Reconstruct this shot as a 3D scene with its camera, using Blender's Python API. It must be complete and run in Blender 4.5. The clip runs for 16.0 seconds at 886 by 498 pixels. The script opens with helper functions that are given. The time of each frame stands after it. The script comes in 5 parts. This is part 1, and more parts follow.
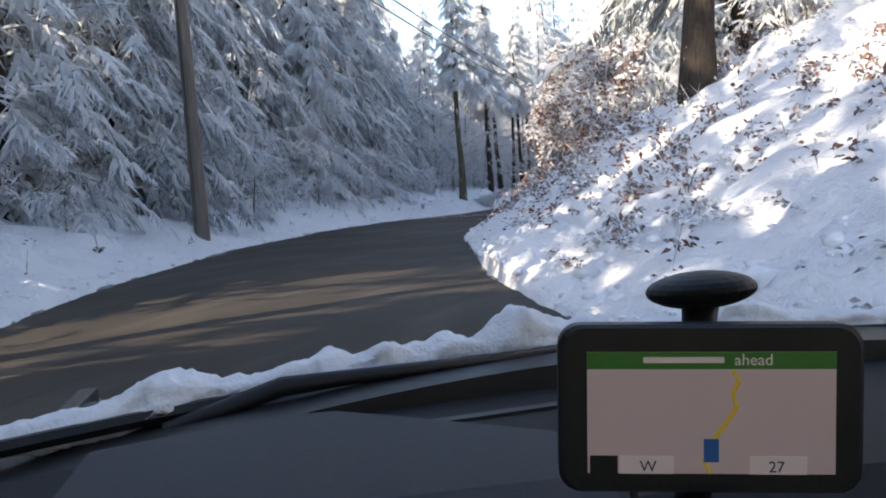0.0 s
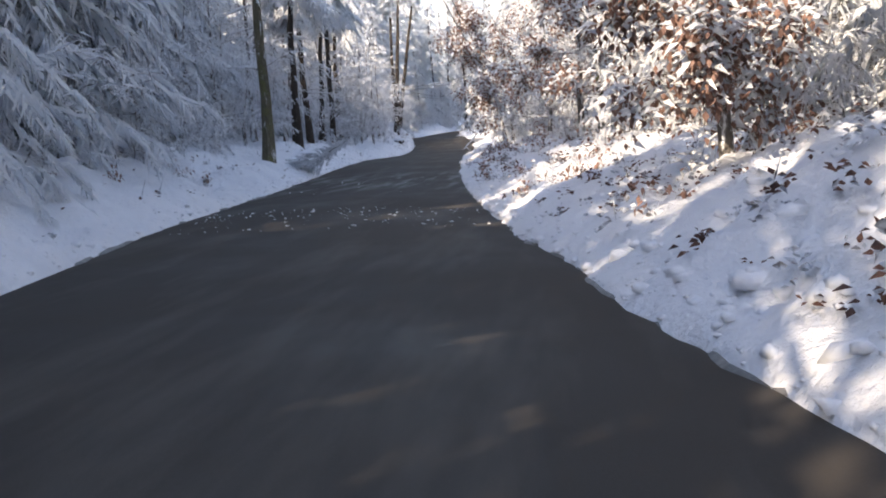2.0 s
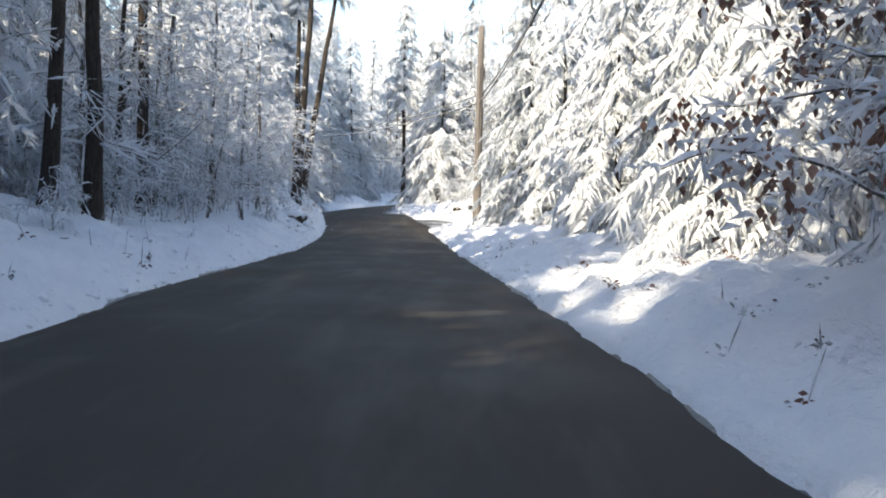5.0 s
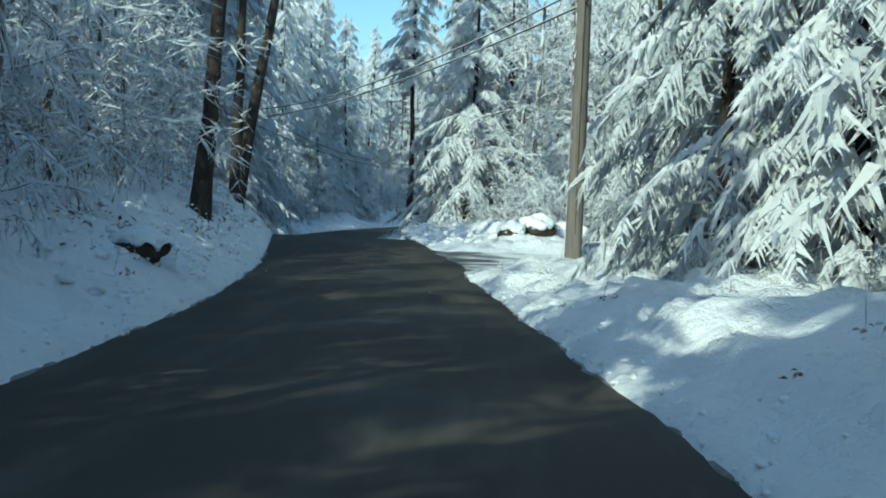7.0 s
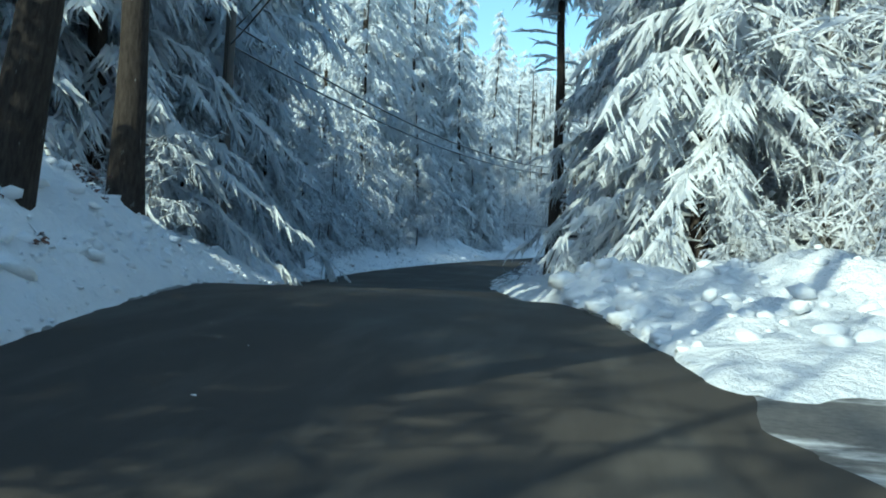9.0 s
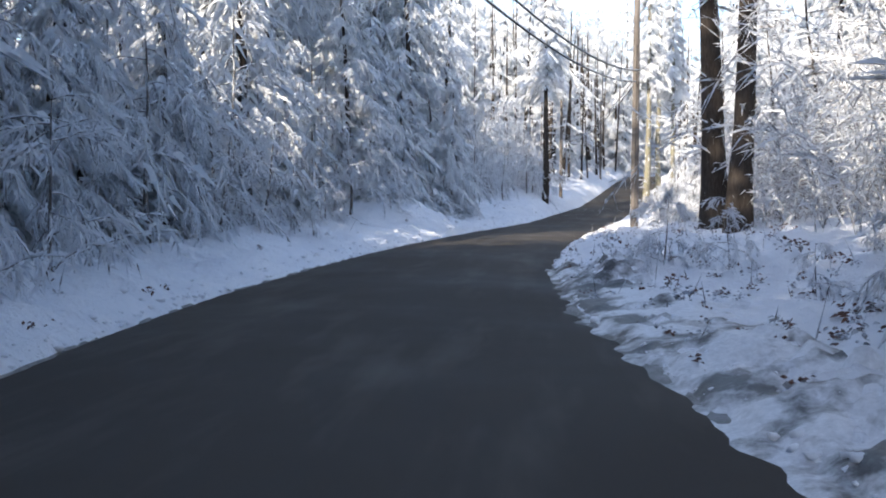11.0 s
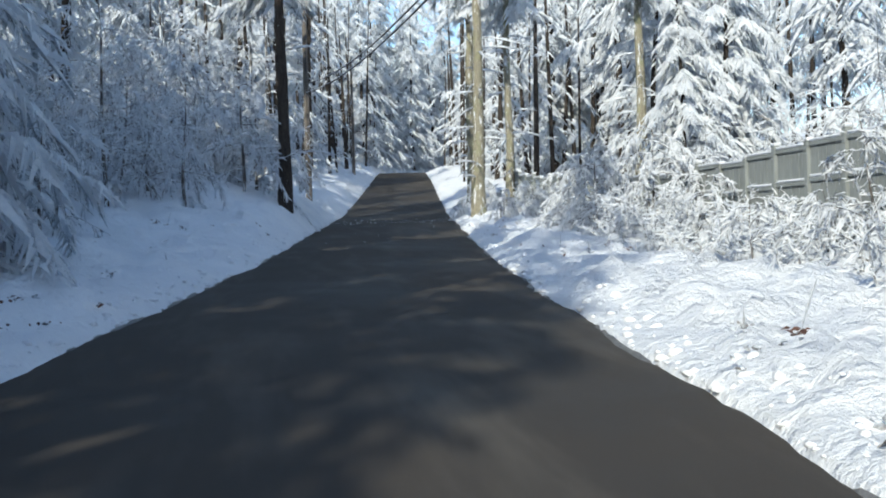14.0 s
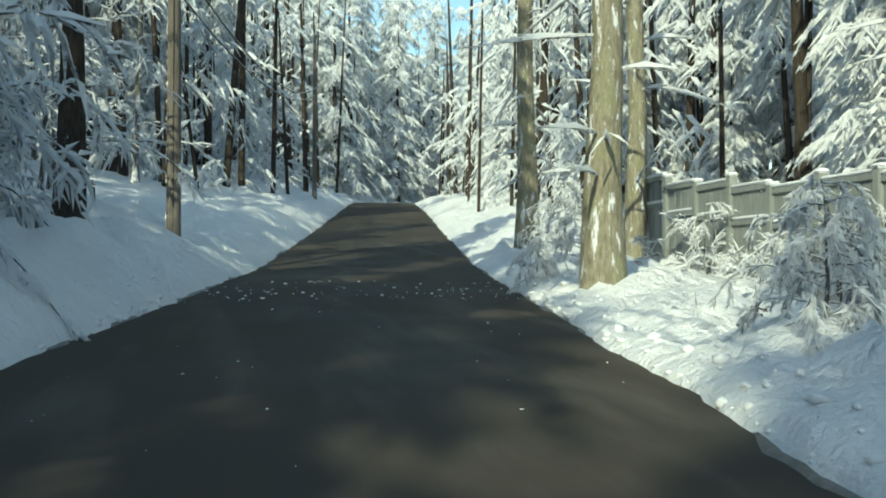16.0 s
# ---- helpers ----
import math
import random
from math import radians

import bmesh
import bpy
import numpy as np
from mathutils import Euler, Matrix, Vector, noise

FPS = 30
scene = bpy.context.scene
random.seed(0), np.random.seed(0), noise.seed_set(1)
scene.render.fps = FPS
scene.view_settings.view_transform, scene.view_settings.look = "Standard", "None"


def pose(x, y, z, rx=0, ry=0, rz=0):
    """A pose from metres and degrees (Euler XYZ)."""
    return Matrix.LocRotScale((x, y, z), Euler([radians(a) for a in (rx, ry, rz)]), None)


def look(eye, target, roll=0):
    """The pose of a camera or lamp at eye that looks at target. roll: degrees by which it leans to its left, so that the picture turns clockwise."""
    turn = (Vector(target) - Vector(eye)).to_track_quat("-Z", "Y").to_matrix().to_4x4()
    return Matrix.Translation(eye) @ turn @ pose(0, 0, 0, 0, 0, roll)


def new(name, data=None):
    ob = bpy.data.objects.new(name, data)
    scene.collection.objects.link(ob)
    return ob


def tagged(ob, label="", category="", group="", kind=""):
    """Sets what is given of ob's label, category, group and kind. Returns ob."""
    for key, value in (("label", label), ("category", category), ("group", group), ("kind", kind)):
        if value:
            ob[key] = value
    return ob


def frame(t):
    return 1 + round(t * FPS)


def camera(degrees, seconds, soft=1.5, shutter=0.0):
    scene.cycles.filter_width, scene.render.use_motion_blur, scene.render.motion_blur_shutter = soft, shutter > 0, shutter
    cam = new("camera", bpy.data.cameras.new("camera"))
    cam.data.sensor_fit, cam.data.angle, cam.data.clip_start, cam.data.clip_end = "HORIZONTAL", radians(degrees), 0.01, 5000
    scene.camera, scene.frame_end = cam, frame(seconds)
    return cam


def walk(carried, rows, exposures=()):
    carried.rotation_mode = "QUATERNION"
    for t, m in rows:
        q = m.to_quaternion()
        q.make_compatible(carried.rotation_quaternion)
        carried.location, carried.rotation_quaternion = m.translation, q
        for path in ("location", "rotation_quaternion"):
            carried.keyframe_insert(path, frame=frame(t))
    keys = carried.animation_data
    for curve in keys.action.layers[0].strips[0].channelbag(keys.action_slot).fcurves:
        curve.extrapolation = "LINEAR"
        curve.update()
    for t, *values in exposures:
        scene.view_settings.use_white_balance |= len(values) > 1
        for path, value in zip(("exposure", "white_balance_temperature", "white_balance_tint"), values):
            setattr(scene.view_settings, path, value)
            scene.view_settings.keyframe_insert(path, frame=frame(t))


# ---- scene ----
cam = camera(48.55, 16.0, soft=1.9)
ROWS = [
    (0.0, 17.15, -75.72, 1.10, 20.97, -3.23, 3.31),
    (0.5, 14.03, -70.27, 1.28, 17.34, -4.50, 3.88),
    (1.0, 11.25, -64.69, 1.38, 13.66, -5.61, 4.31),
    (1.5, 8.93, -59.00, 1.40, 9.88, -6.82, 3.88),
    (2.0, 7.07, -53.11, 1.42, 6.69, -6.82, 2.43),
    (2.5, 5.63, -47.06, 1.43, 5.28, -6.16, 0.63),
    (3.0, 4.46, -40.87, 1.41, 3.20, -6.46, 0.33),
    (3.5, 3.51, -34.69, 1.35, 1.41, -6.24, -0.26),
    (4.0, 2.70, -28.56, 1.26, 1.59, -4.71, -1.54),
    (4.2, 2.40, -26.12, 1.24, 1.78, -4.12, -1.76),
    (4.9, 1.44, -17.44, 1.28, 1.40, -2.52, -1.63),
    (5.6, 0.65, -8.68, 1.38, 0.24, -1.54, -0.92),
    (6.3, 0.04, 0.01, 1.36, 0.01, -0.95, -1.11),
    (6.5, -0.11, 2.46, 1.32, 0.28, -0.83, -1.47),
    (7.0, -0.43, 8.57, 1.22, 1.39, -0.95, -2.49),
    (7.5, -0.83, 14.64, 1.14, 2.61, -1.14, -3.20),
    (8.0, -1.24, 20.70, 1.13, 4.29, -0.59, -3.37),
    (8.5, -1.75, 26.72, 1.25, 6.55, 0.27, -3.41),
    (8.7, -1.97, 29.12, 1.31, 7.55, 0.37, -3.30),
    (9.4, -3.14, 37.49, 1.74, 9.24, 0.39, -3.05),
    (10.1, -4.67, 45.86, 2.08, 8.51, -0.12, -2.58),
    (10.8, -6.14, 54.22, 1.82, 6.14, -1.20, -1.12),
    (11.0, -6.52, 56.62, 1.81, 5.23, -1.61, -0.45),
    (11.5, -7.36, 62.62, 1.86, 2.67, -2.88, 1.91),
    (12.0, -7.91, 68.74, 1.94, -1.02, -3.59, 4.24),
    (12.5, -8.11, 74.95, 2.05, -4.28, -3.18, 3.19),
    (13.0, -7.97, 81.15, 2.17, -7.20, -2.87, 2.27),
    (13.5, -7.42, 87.23, 2.35, -9.59, -2.15, 1.75),
    (14.0, -6.68, 93.25, 2.52, -10.81, -1.33, 1.50),
    (14.5, -5.86, 99.23, 2.68, -11.62, -0.33, 0.82),
    (15.0, -4.99, 105.23, 2.81, -12.12, -0.10, 0.40),
    (15.5, -4.07, 111.30, 2.99, -12.32, 0.11, 0.42),
    (16.0, -3.16, 117.38, 3.15, -12.03, 0.98, -0.01),
]
walk(cam, [(t, pose(x, y, z, 90 + tilt, lean, yaw)) for t, x, y, z, yaw, tilt, lean in ROWS],
     exposures=((0.0, 1.32, 6950, 12), (0.6, 1.45, 7050, 12), (1.2, 1.58, 7500, 15), (2.0, 1.36, 7150, 16), (3.0, 1.58, 7300, 14), (4.2, 1.51, 7050, 15), (6.3, 0.53, 5950, -14), (7.5, 0.25, 5300, -20), (8.1, 0.45, 5400, -18), (8.7, 0.53, 5350, -18), (10.8, 1.23, 6350, 10), (11.5, 1.40, 6650, 14), (13.0, 0.98, 6250, 15), (13.5, 0.66, 5950, 10), (14.0, 0.55, 5850, 2), (15.0, 0.44, 6350, -18), (16.0, 0.50, 6500, -18)))

# ---- daylight ----
SUN_UP, SUN_FROM = 30.0, 211.0          # degrees above the horizon; compass bearing of the sun, clockwise from +y
world = bpy.data.worlds.new("winter_sky")
scene.world = world
world.use_nodes = True
sky = world.node_tree.nodes.new("ShaderNodeTexSky")
sky.sky_type, sky.sun_disc = "NISHITA", False
sky.sun_elevation, sky.sun_rotation = radians(SUN_UP), radians(SUN_FROM)
world.node_tree.links.new(sky.outputs[0], world.node_tree.nodes["Background"].inputs[0])
world.node_tree.nodes["Background"].inputs[1].default_value = 0.15
lamp = bpy.data.lights.new("sun", "SUN")
lamp.energy, lamp.angle, lamp.color = 3.4, radians(0.6), (1.0, 0.88, 0.70)
sun = new("sun", lamp)
az, el = radians(SUN_FROM), radians(SUN_UP)
sun.matrix_world = look((0, 0, 60), (-math.sin(az) * math.cos(el), -math.cos(az) * math.cos(el), 60 - math.sin(el)))


# ---- materials ----
def shader(name, rough=0.7, spec=0.3):
    m = bpy.data.materials.new(name)
    m.use_nodes = True
    n, l = m.node_tree.nodes, m.node_tree.links
    b = n["Principled BSDF"]
    b.inputs["Roughness"].default_value = rough
    b.inputs["Specular IOR Level"].default_value = spec
    return m, n, l, b


def noise_at(n, l, scale, detail=4.0, rough=0.6, coord=None):
    t = n.new("ShaderNodeTexNoise")
    t.inputs["Scale"].default_value, t.inputs["Detail"].default_value, t.inputs["Roughness"].default_value = scale, detail, rough
    if coord is None:
        coord = n.new("ShaderNodeTexCoord").outputs["Object"]
    l.new(coord, t.inputs["Vector"])
    return t.outputs["Fac"]


def ramp(n, l, fac, stops):
    r = n.new("ShaderNodeValToRGB")
    e = r.color_ramp.elements
    while len(e) < len(stops):
        e.new(0.5)
    for k, (p, c) in enumerate(stops):
        e[k].position, e[k].color = p, (*c, 1.0)
    l.new(fac, r.inputs[0])
    return r.outputs[0]


def mixed(n, l, fac, a, b, how="MIX"):
    m = n.new("ShaderNodeMix")
    m.data_type, m.blend_type = "RGBA", how
    for v, k in ((fac, 0), (a, 6), (b, 7)):
        if isinstance(v, (int, float)):
            m.inputs[k].default_value = v
        elif isinstance(v, tuple):
            m.inputs[k].default_value = (*v, 1.0)
        else:
            l.new(v, m.inputs[k])
    return m.outputs[2]


def bumped(n, l, b, height, strength, distance):
    k = n.new("ShaderNodeBump")
    k.inputs["Strength"].default_value, k.inputs["Distance"].default_value = strength, distance
    l.new(height, k.inputs["Height"])
    l.new(k.outputs[0], b.inputs["Normal"])


def two_scale(name, dark, light, fine, coarse, rough=0.75, relief=0.01, spec=0.25, stretch=None):
    """A material that varies between two colours at a fine and a coarse scale."""
    m, n, l, b = shader(name, rough, spec)
    co = n.new("ShaderNodeTexCoord").outputs["Object"]
    if stretch:
        mp = n.new("ShaderNodeMapping")
        mp.inputs["Scale"].default_value = stretch
        l.new(co, mp.inputs[0])
        co = mp.outputs[0]
    f, c = noise_at(n, l, fine, 6, 0.65, co), noise_at(n, l, coarse, 3, 0.5, co)
    mid = tuple((p + q) / 2 for p, q in zip(dark, light))
    a = ramp(n, l, f, ((0.3, dark), (0.7, light)))
    k = ramp(n, l, c, ((0.35, dark), (0.65, mid)))
    l.new(mixed(n, l, 0.4, a, k), b.inputs["Base Color"])
    bumped(n, l, b, f, 0.8, relief)
    return m


def island_tones(name, dark, light, rough=0.7, spec=0.2):
    """A material in which every clump has a tone of its own."""
    m, n, l, b = shader(name, rough, spec)
    g = n.new("ShaderNodeNewGeometry")
    tone = ramp(n, l, g.outputs["Random Per Island"], ((0.0, dark), (1.0, light)))
    f = noise_at(n, l, 14.0, 3)
    l.new(mixed(n, l, 0.35, tone, ramp(n, l, f, ((0.35, dark), (0.65, light)))), b.inputs["Base Color"])
    return m


def frosted(name, dark, light, rime):
    """Needles or twigs of many tones, partly white with rime."""
    m, n, l, b = shader(name, 0.75, 0.15)
    g = n.new("ShaderNodeNewGeometry")
    tone = ramp(n, l, g.outputs["Random Per Island"], ((0.0, dark), (1.0, light)))
    f = noise_at(n, l, 9.0, 4, 0.7)
    white = ramp(n, l, f, ((0.62 - rime * 0.3, (0, 0, 0)), (0.78 - rime * 0.3, (0.85, 0.85, 0.85))))
    l.new(mixed(n, l, white, tone, (0.62, 0.66, 0.71)), b.inputs["Base Color"])
    return m


def glowing_through(m, share):
    """Lets part of the light pass, as thin snow and needles do."""
    n, l = m.node_tree.nodes, m.node_tree.links
    b = n["Principled BSDF"]
    t, k = n.new("ShaderNodeBsdfTranslucent"), n.new("ShaderNodeMixShader")
    for q in list(b.inputs["Base Color"].links):
        l.new(q.from_socket, t.inputs["Color"])
    k.inputs[0].default_value = share
    l.new(b.outputs[0], k.inputs[1])
    l.new(t.outputs[0], k.inputs[2])
    l.new(k.outputs[0], n["Material Output"].inputs["Surface"])
    return m


def snow_ground_material():
    m, n, l, b = shader("snow_on_the_ground", 0.62, 0.25)
    co = n.new("ShaderNodeTexCoord").outputs["Object"]
    a, c, d = noise_at(n, l, 9, 6, 0.7, co), noise_at(n, l, 0.9, 4, 0.6, co), noise_at(n, l, 4.0, 5, 0.6, co)
    base = ramp(n, l, c, ((0.3, (0.78, 0.80, 0.84)), (0.7, (0.87, 0.88, 0.90))))
    litter = ramp(n, l, a, ((0.70, (0.0, 0.0, 0.0)), (0.76, (1.0, 1.0, 1.0))))
    l.new(mixed(n, l, litter, base, (0.30, 0.24, 0.20)), b.inputs["Base Color"])
    add = n.new("ShaderNodeMath")
    add.operation, add.inputs[1].default_value = "MULTIPLY_ADD", 0.35
    l.new(a, add.inputs[0])
    l.new(d, add.inputs[2])
    bumped(n, l, b, add.outputs[0], 0.9, 0.15)
    return m


def asphalt_material():
    m, n, l, b = shader("damp_asphalt", 0.7, 0.10)
    co = n.new("ShaderNodeTexCoord").outputs["Object"]
    mp = n.new("ShaderNodeMapping")
    mp.inputs["Scale"].default_value = (1.0, 0.16, 1.0)
    l.new(co, mp.inputs[0])
    grit, patch, streak = noise_at(n, l, 150, 3, 0.7, co), noise_at(n, l, 0.35, 4, 0.55, co), noise_at(n, l, 1.6, 4, 0.6, mp.outputs[0])
    base = ramp(n, l, patch, ((0.3, (0.042, 0.036, 0.030)), (0.7, (0.074, 0.063, 0.053))))
    base = mixed(n, l, ramp(n, l, streak, ((0.50, (0, 0, 0)), (0.72, (0.7, 0.7, 0.7)))), base, (0.12, 0.106, 0.090))
    sep = n.new("ShaderNodeSeparateXYZ")
    l.new(co, sep.inputs[0])
    far = n.new("ShaderNodeMath")
    far.operation, far.inputs[1].default_value = "ADD", 24.0
    l.new(sep.outputs[1], far.inputs[0])
    near = n.new("ShaderNodeMath")
    near.operation = "ABSOLUTE"
    l.new(far.outputs[0], near.inputs[0])
    span = n.new("ShaderNodeMapRange")
    for k, v in zip((1, 2, 3, 4), (2.0, 7.0, 1.0, 0.0)):
        span.inputs[k].default_value = v
    l.new(near.outputs[0], span.inputs[0])
    mp2 = n.new("ShaderNodeMapping")
    mp2.inputs["Scale"].default_value, mp2.inputs["Rotation"].default_value = (1.0, 0.13, 1.0), (0, 0, radians(-8))
    l.new(co, mp2.inputs[0])
    wisp = n.new("ShaderNodeMath")
    wisp.operation = "MULTIPLY"
    l.new(ramp(n, l, noise_at(n, l, 2.3, 5, 0.6, mp2.outputs[0]), ((0.50, (0, 0, 0)), (0.72, (1, 1, 1)))), wisp.inputs[0])
    l.new(span.outputs[0], wisp.inputs[1])
    base = mixed(n, l, wisp.outputs[0], base, (0.30, 0.30, 0.31))          # powder snow drawn out by wheels
    base = mixed(n, l, 0.25, base, ramp(n, l, grit, ((0.35, (0.03, 0.03, 0.03)), (0.65, (0.10, 0.097, 0.092)))))
    l.new(base, b.inputs["Base Color"])
    l.new(ramp(n, l, patch, ((0.3, (0.58, 0.58, 0.58)), (0.65, (0.85, 0.85, 0.85)))), b.inputs["Roughness"])
    bumped(n, l, b, grit, 0.5, 0.004)
    return m


def bark_material(name, dark, light, moss=0.0, moss_colour=(0.16, 0.19, 0.05), frost=0.30):
    m, n, l, b = shader(name, 0.9, 0.15)
    co = n.new("ShaderNodeTexCoord").outputs["Object"]
    mp = n.new("ShaderNodeMapping")
    mp.inputs["Scale"].default_value = (1.0, 1.0, 0.22)
    l.new(co, mp.inputs[0])
    f, c, s = noise_at(n, l, 22, 6, 0.7, mp.outputs[0]), noise_at(n, l, 2.0, 4, 0.6, co), noise_at(n, l, 7, 6, 0.75, mp.outputs[0])
    col = ramp(n, l, f, ((0.3, dark), (0.7, light)))
    if moss:
        col = mixed(n, l, ramp(n, l, c, ((0.62 - moss * 0.4, (0, 0, 0)), (0.80 - moss * 0.4, (1, 1, 1)))), col, moss_colour)
    col = mixed(n, l, ramp(n, l, s, ((0.68 - frost * 0.3, (0, 0, 0)), (0.74 - frost * 0.3, (1, 1, 1)))), col, (0.75, 0.77, 0.80))
    l.new(col, b.inputs["Base Color"])
    bumped(n, l, b, f, 1.0, 0.03)
    return m


def rutted_material(name, stretch, clear):
    """Driven-over snow, worn through to wet asphalt in streaks; clear: from and to which x the wear fades, and by how much."""
    m, n, l, b = shader(name, 0.5, 0.35)
    co = n.new("ShaderNodeTexCoord").outputs["Object"]
    mp = n.new("ShaderNodeMapping")
    mp.inputs["Scale"].default_value = stretch
    l.new(co, mp.inputs[0])
    worn, fine = noise_at(n, l, 1.5, 6, 0.62, mp.outputs[0]), noise_at(n, l, 16, 5, 0.7, co)
    snow = ramp(n, l, fine, ((0.3, (0.55, 0.56, 0.58)), (0.7, (0.82, 0.83, 0.85))))
    bare = ramp(n, l, fine, ((0.3, (0.040, 0.038, 0.037)), (0.7, (0.13, 0.125, 0.12))))
    sep, out, add = n.new("ShaderNodeSeparateXYZ"), n.new("ShaderNodeMapRange"), n.new("ShaderNodeMath")
    l.new(co, sep.inputs[0])
    for k, v in zip((1, 2, 3, 4), clear):
        out.inputs[k].default_value = v
    l.new(sep.outputs[0], out.inputs[0])
    add.operation = "ADD"
    l.new(worn, add.inputs[0])
    l.new(out.outputs[0], add.inputs[1])
    l.new(mixed(n, l, ramp(n, l, add.outputs[0], ((0.46, (0, 0, 0)), (0.58, (1, 1, 1)))), bare, snow), b.inputs["Base Color"])
    bumped(n, l, b, worn, 0.8, 0.03)
    return m


SNOW = snow_ground_material()
ASPHALT = asphalt_material()
CLUMP = glowing_through(island_tones("snow_on_branches", (0.74, 0.77, 0.82), (0.92, 0.93, 0.945), 0.6, 0.2), 0.4)
NEEDLE = glowing_through(frosted("frosted_evergreen_needles", (0.045, 0.062, 0.050), (0.22, 0.25, 0.23), 0.95), 0.35)
TUFT = glowing_through(island_tones("snow_on_evergreens", (0.72, 0.755, 0.80), (0.92, 0.93, 0.945), 0.6, 0.2), 0.4)
TWIG = frosted("frosted_twigs", (0.085, 0.075, 0.070), (0.24, 0.215, 0.20), 0.80)
LEAF = glowing_through(island_tones("withered_oak_leaves", (0.17, 0.095, 0.078), (0.46, 0.30, 0.245)), 0.3)
LITTER = island_tones("litter_leaves", (0.05, 0.030, 0.026), (0.18, 0.095, 0.070))
BARK = bark_material("dark_conifer_bark", (0.022, 0.018, 0.016), (0.075, 0.062, 0.052), frost=0.1)
BARK_GREY = bark_material("grey_bark", (0.06, 0.055, 0.052), (0.17, 0.155, 0.14), frost=0.62)
BARK_MOSS = bark_material("mossy_bark", (0.05, 0.05, 0.035), (0.17, 0.15, 0.11), moss=0.35, moss_colour=(0.12, 0.12, 0.055), frost=0.3)
BARK_PALE = bark_material("lichen_covered_bark", (0.13, 0.12, 0.09), (0.36, 0.33, 0.25), moss=0.3, moss_colour=(0.26, 0.26, 0.16), frost=0.4)
POLE_WOOD = two_scale("weathered_pole_wood", (0.10, 0.088, 0.079), (0.25, 0.222, 0.20), 14, 1.2, 0.85, 0.01, stretch=(1, 1, 0.08))
WIRE = two_scale("cable_rubber", (0.015, 0.015, 0.016), (0.04, 0.04, 0.042), 30, 3, 0.6, 0.001)
FENCE = two_scale("weathered_fence_boards", (0.20, 0.215, 0.21), (0.32, 0.34, 0.335), 18, 1.5, 0.8, 0.006, stretch=(1, 1, 0.15))
ROCK = two_scale("brown_boulder", (0.022, 0.019, 0.016), (0.095, 0.075, 0.055), 9, 1.5, 0.9, 0.06)
RUTTED = rutted_material("rutted_snow", (0.35, 1.0, 1.0), (-0.8, 2.2, -0.09, 0.20))
TRODDEN = rutted_material("trodden_shoulder", (0.9, 0.7, 1.0), (-6.2, -4.6, -0.06, 0.12))
SLUSH = two_scale("grey_slush", (0.05, 0.047, 0.044), (0.27, 0.265, 0.26), 7, 0.9, 0.45, 0.03, 0.4)
CLUMP_SOFT = two_scale("smooth_snow", (0.78, 0.80, 0.84), (0.88, 0.89, 0.91), 14, 2, 0.6, 0.02)
METAL = two_scale("galvanised_steel", (0.28, 0.29, 0.30), (0.45, 0.46, 0.47), 40, 4, 0.45, 0.001)


# ---- building helpers ----
def mesh_of(name, verts, faces, mats, index=None, smooth=False):
    me = bpy.data.meshes.new(name)
    me.from_pydata(verts if isinstance(verts, list) else verts.tolist(), [], faces)
    for m in mats:
        me.materials.append(m)
    if index is not None:
        me.polygons.foreach_set("material_index", np.asarray(index, dtype=np.int32))
    if smooth:
        me.polygons.foreach_set("use_smooth", np.ones(len(me.polygons), dtype=bool))
    me.update()
    return me


def part(name, me, parent=None, label=""):
    ob = new(name, me)
    ob.parent = parent
    return tagged(ob, label)


class Pile:
    """Collects vertices and faces with a material number each."""

    def __init__(self):
        self.v, self.f, self.m, self.n = [], [], [], 0

    def add(self, verts, faces, mats):
        self.v.append(np.asarray(verts, dtype=float))
        self.f.extend(faces)
        self.m.extend(mats)
        self.n += len(verts)

    def mesh(self, name, mats, smooth=False):
        return mesh_of(name, np.concatenate(self.v), self.f, mats, self.m, smooth)


def unit(a):
    return a / np.maximum(np.linalg.norm(a, axis=-1, keepdims=True), 1e-9)


def sprays(pile, base, ahead, length, width, thick, droop, top, under):
    """Many tapering, drooping sprigs: a snow-laden ridge above and a dark underside."""
    k = len(base)
    length, width, thick = (np.broadcast_to(np.asarray(a, dtype=float), (k,))[:, None] for a in (length, width, thick))
    ahead = unit(ahead)
    side = unit(np.cross(ahead, np.array([0.0, 0.0, 1.0])) + 1e-6)
    up = unit(np.cross(side, ahead))
    down = np.array([0.0, 0.0, -1.0])
    c = base + ahead * length * 0.42 + down * droop * length * 0.2
    v = np.stack([base, c - side * width * 0.5, c + up * thick, c + side * width * 0.5, base + ahead * length + down * droop * length], 1).reshape(-1, 3)
    o = pile.n + 5 * np.arange(k)[:, None]
    f = np.concatenate([o + np.array(q) for q in ((0, 1, 2), (0, 2, 3), (0, 3, 1), (2, 1, 4), (3, 2, 4), (1, 3, 4))])
    pile.add(v, f.tolist(), [top] * (2 * k) + [under] * k + [top] * (2 * k) + [under] * k)


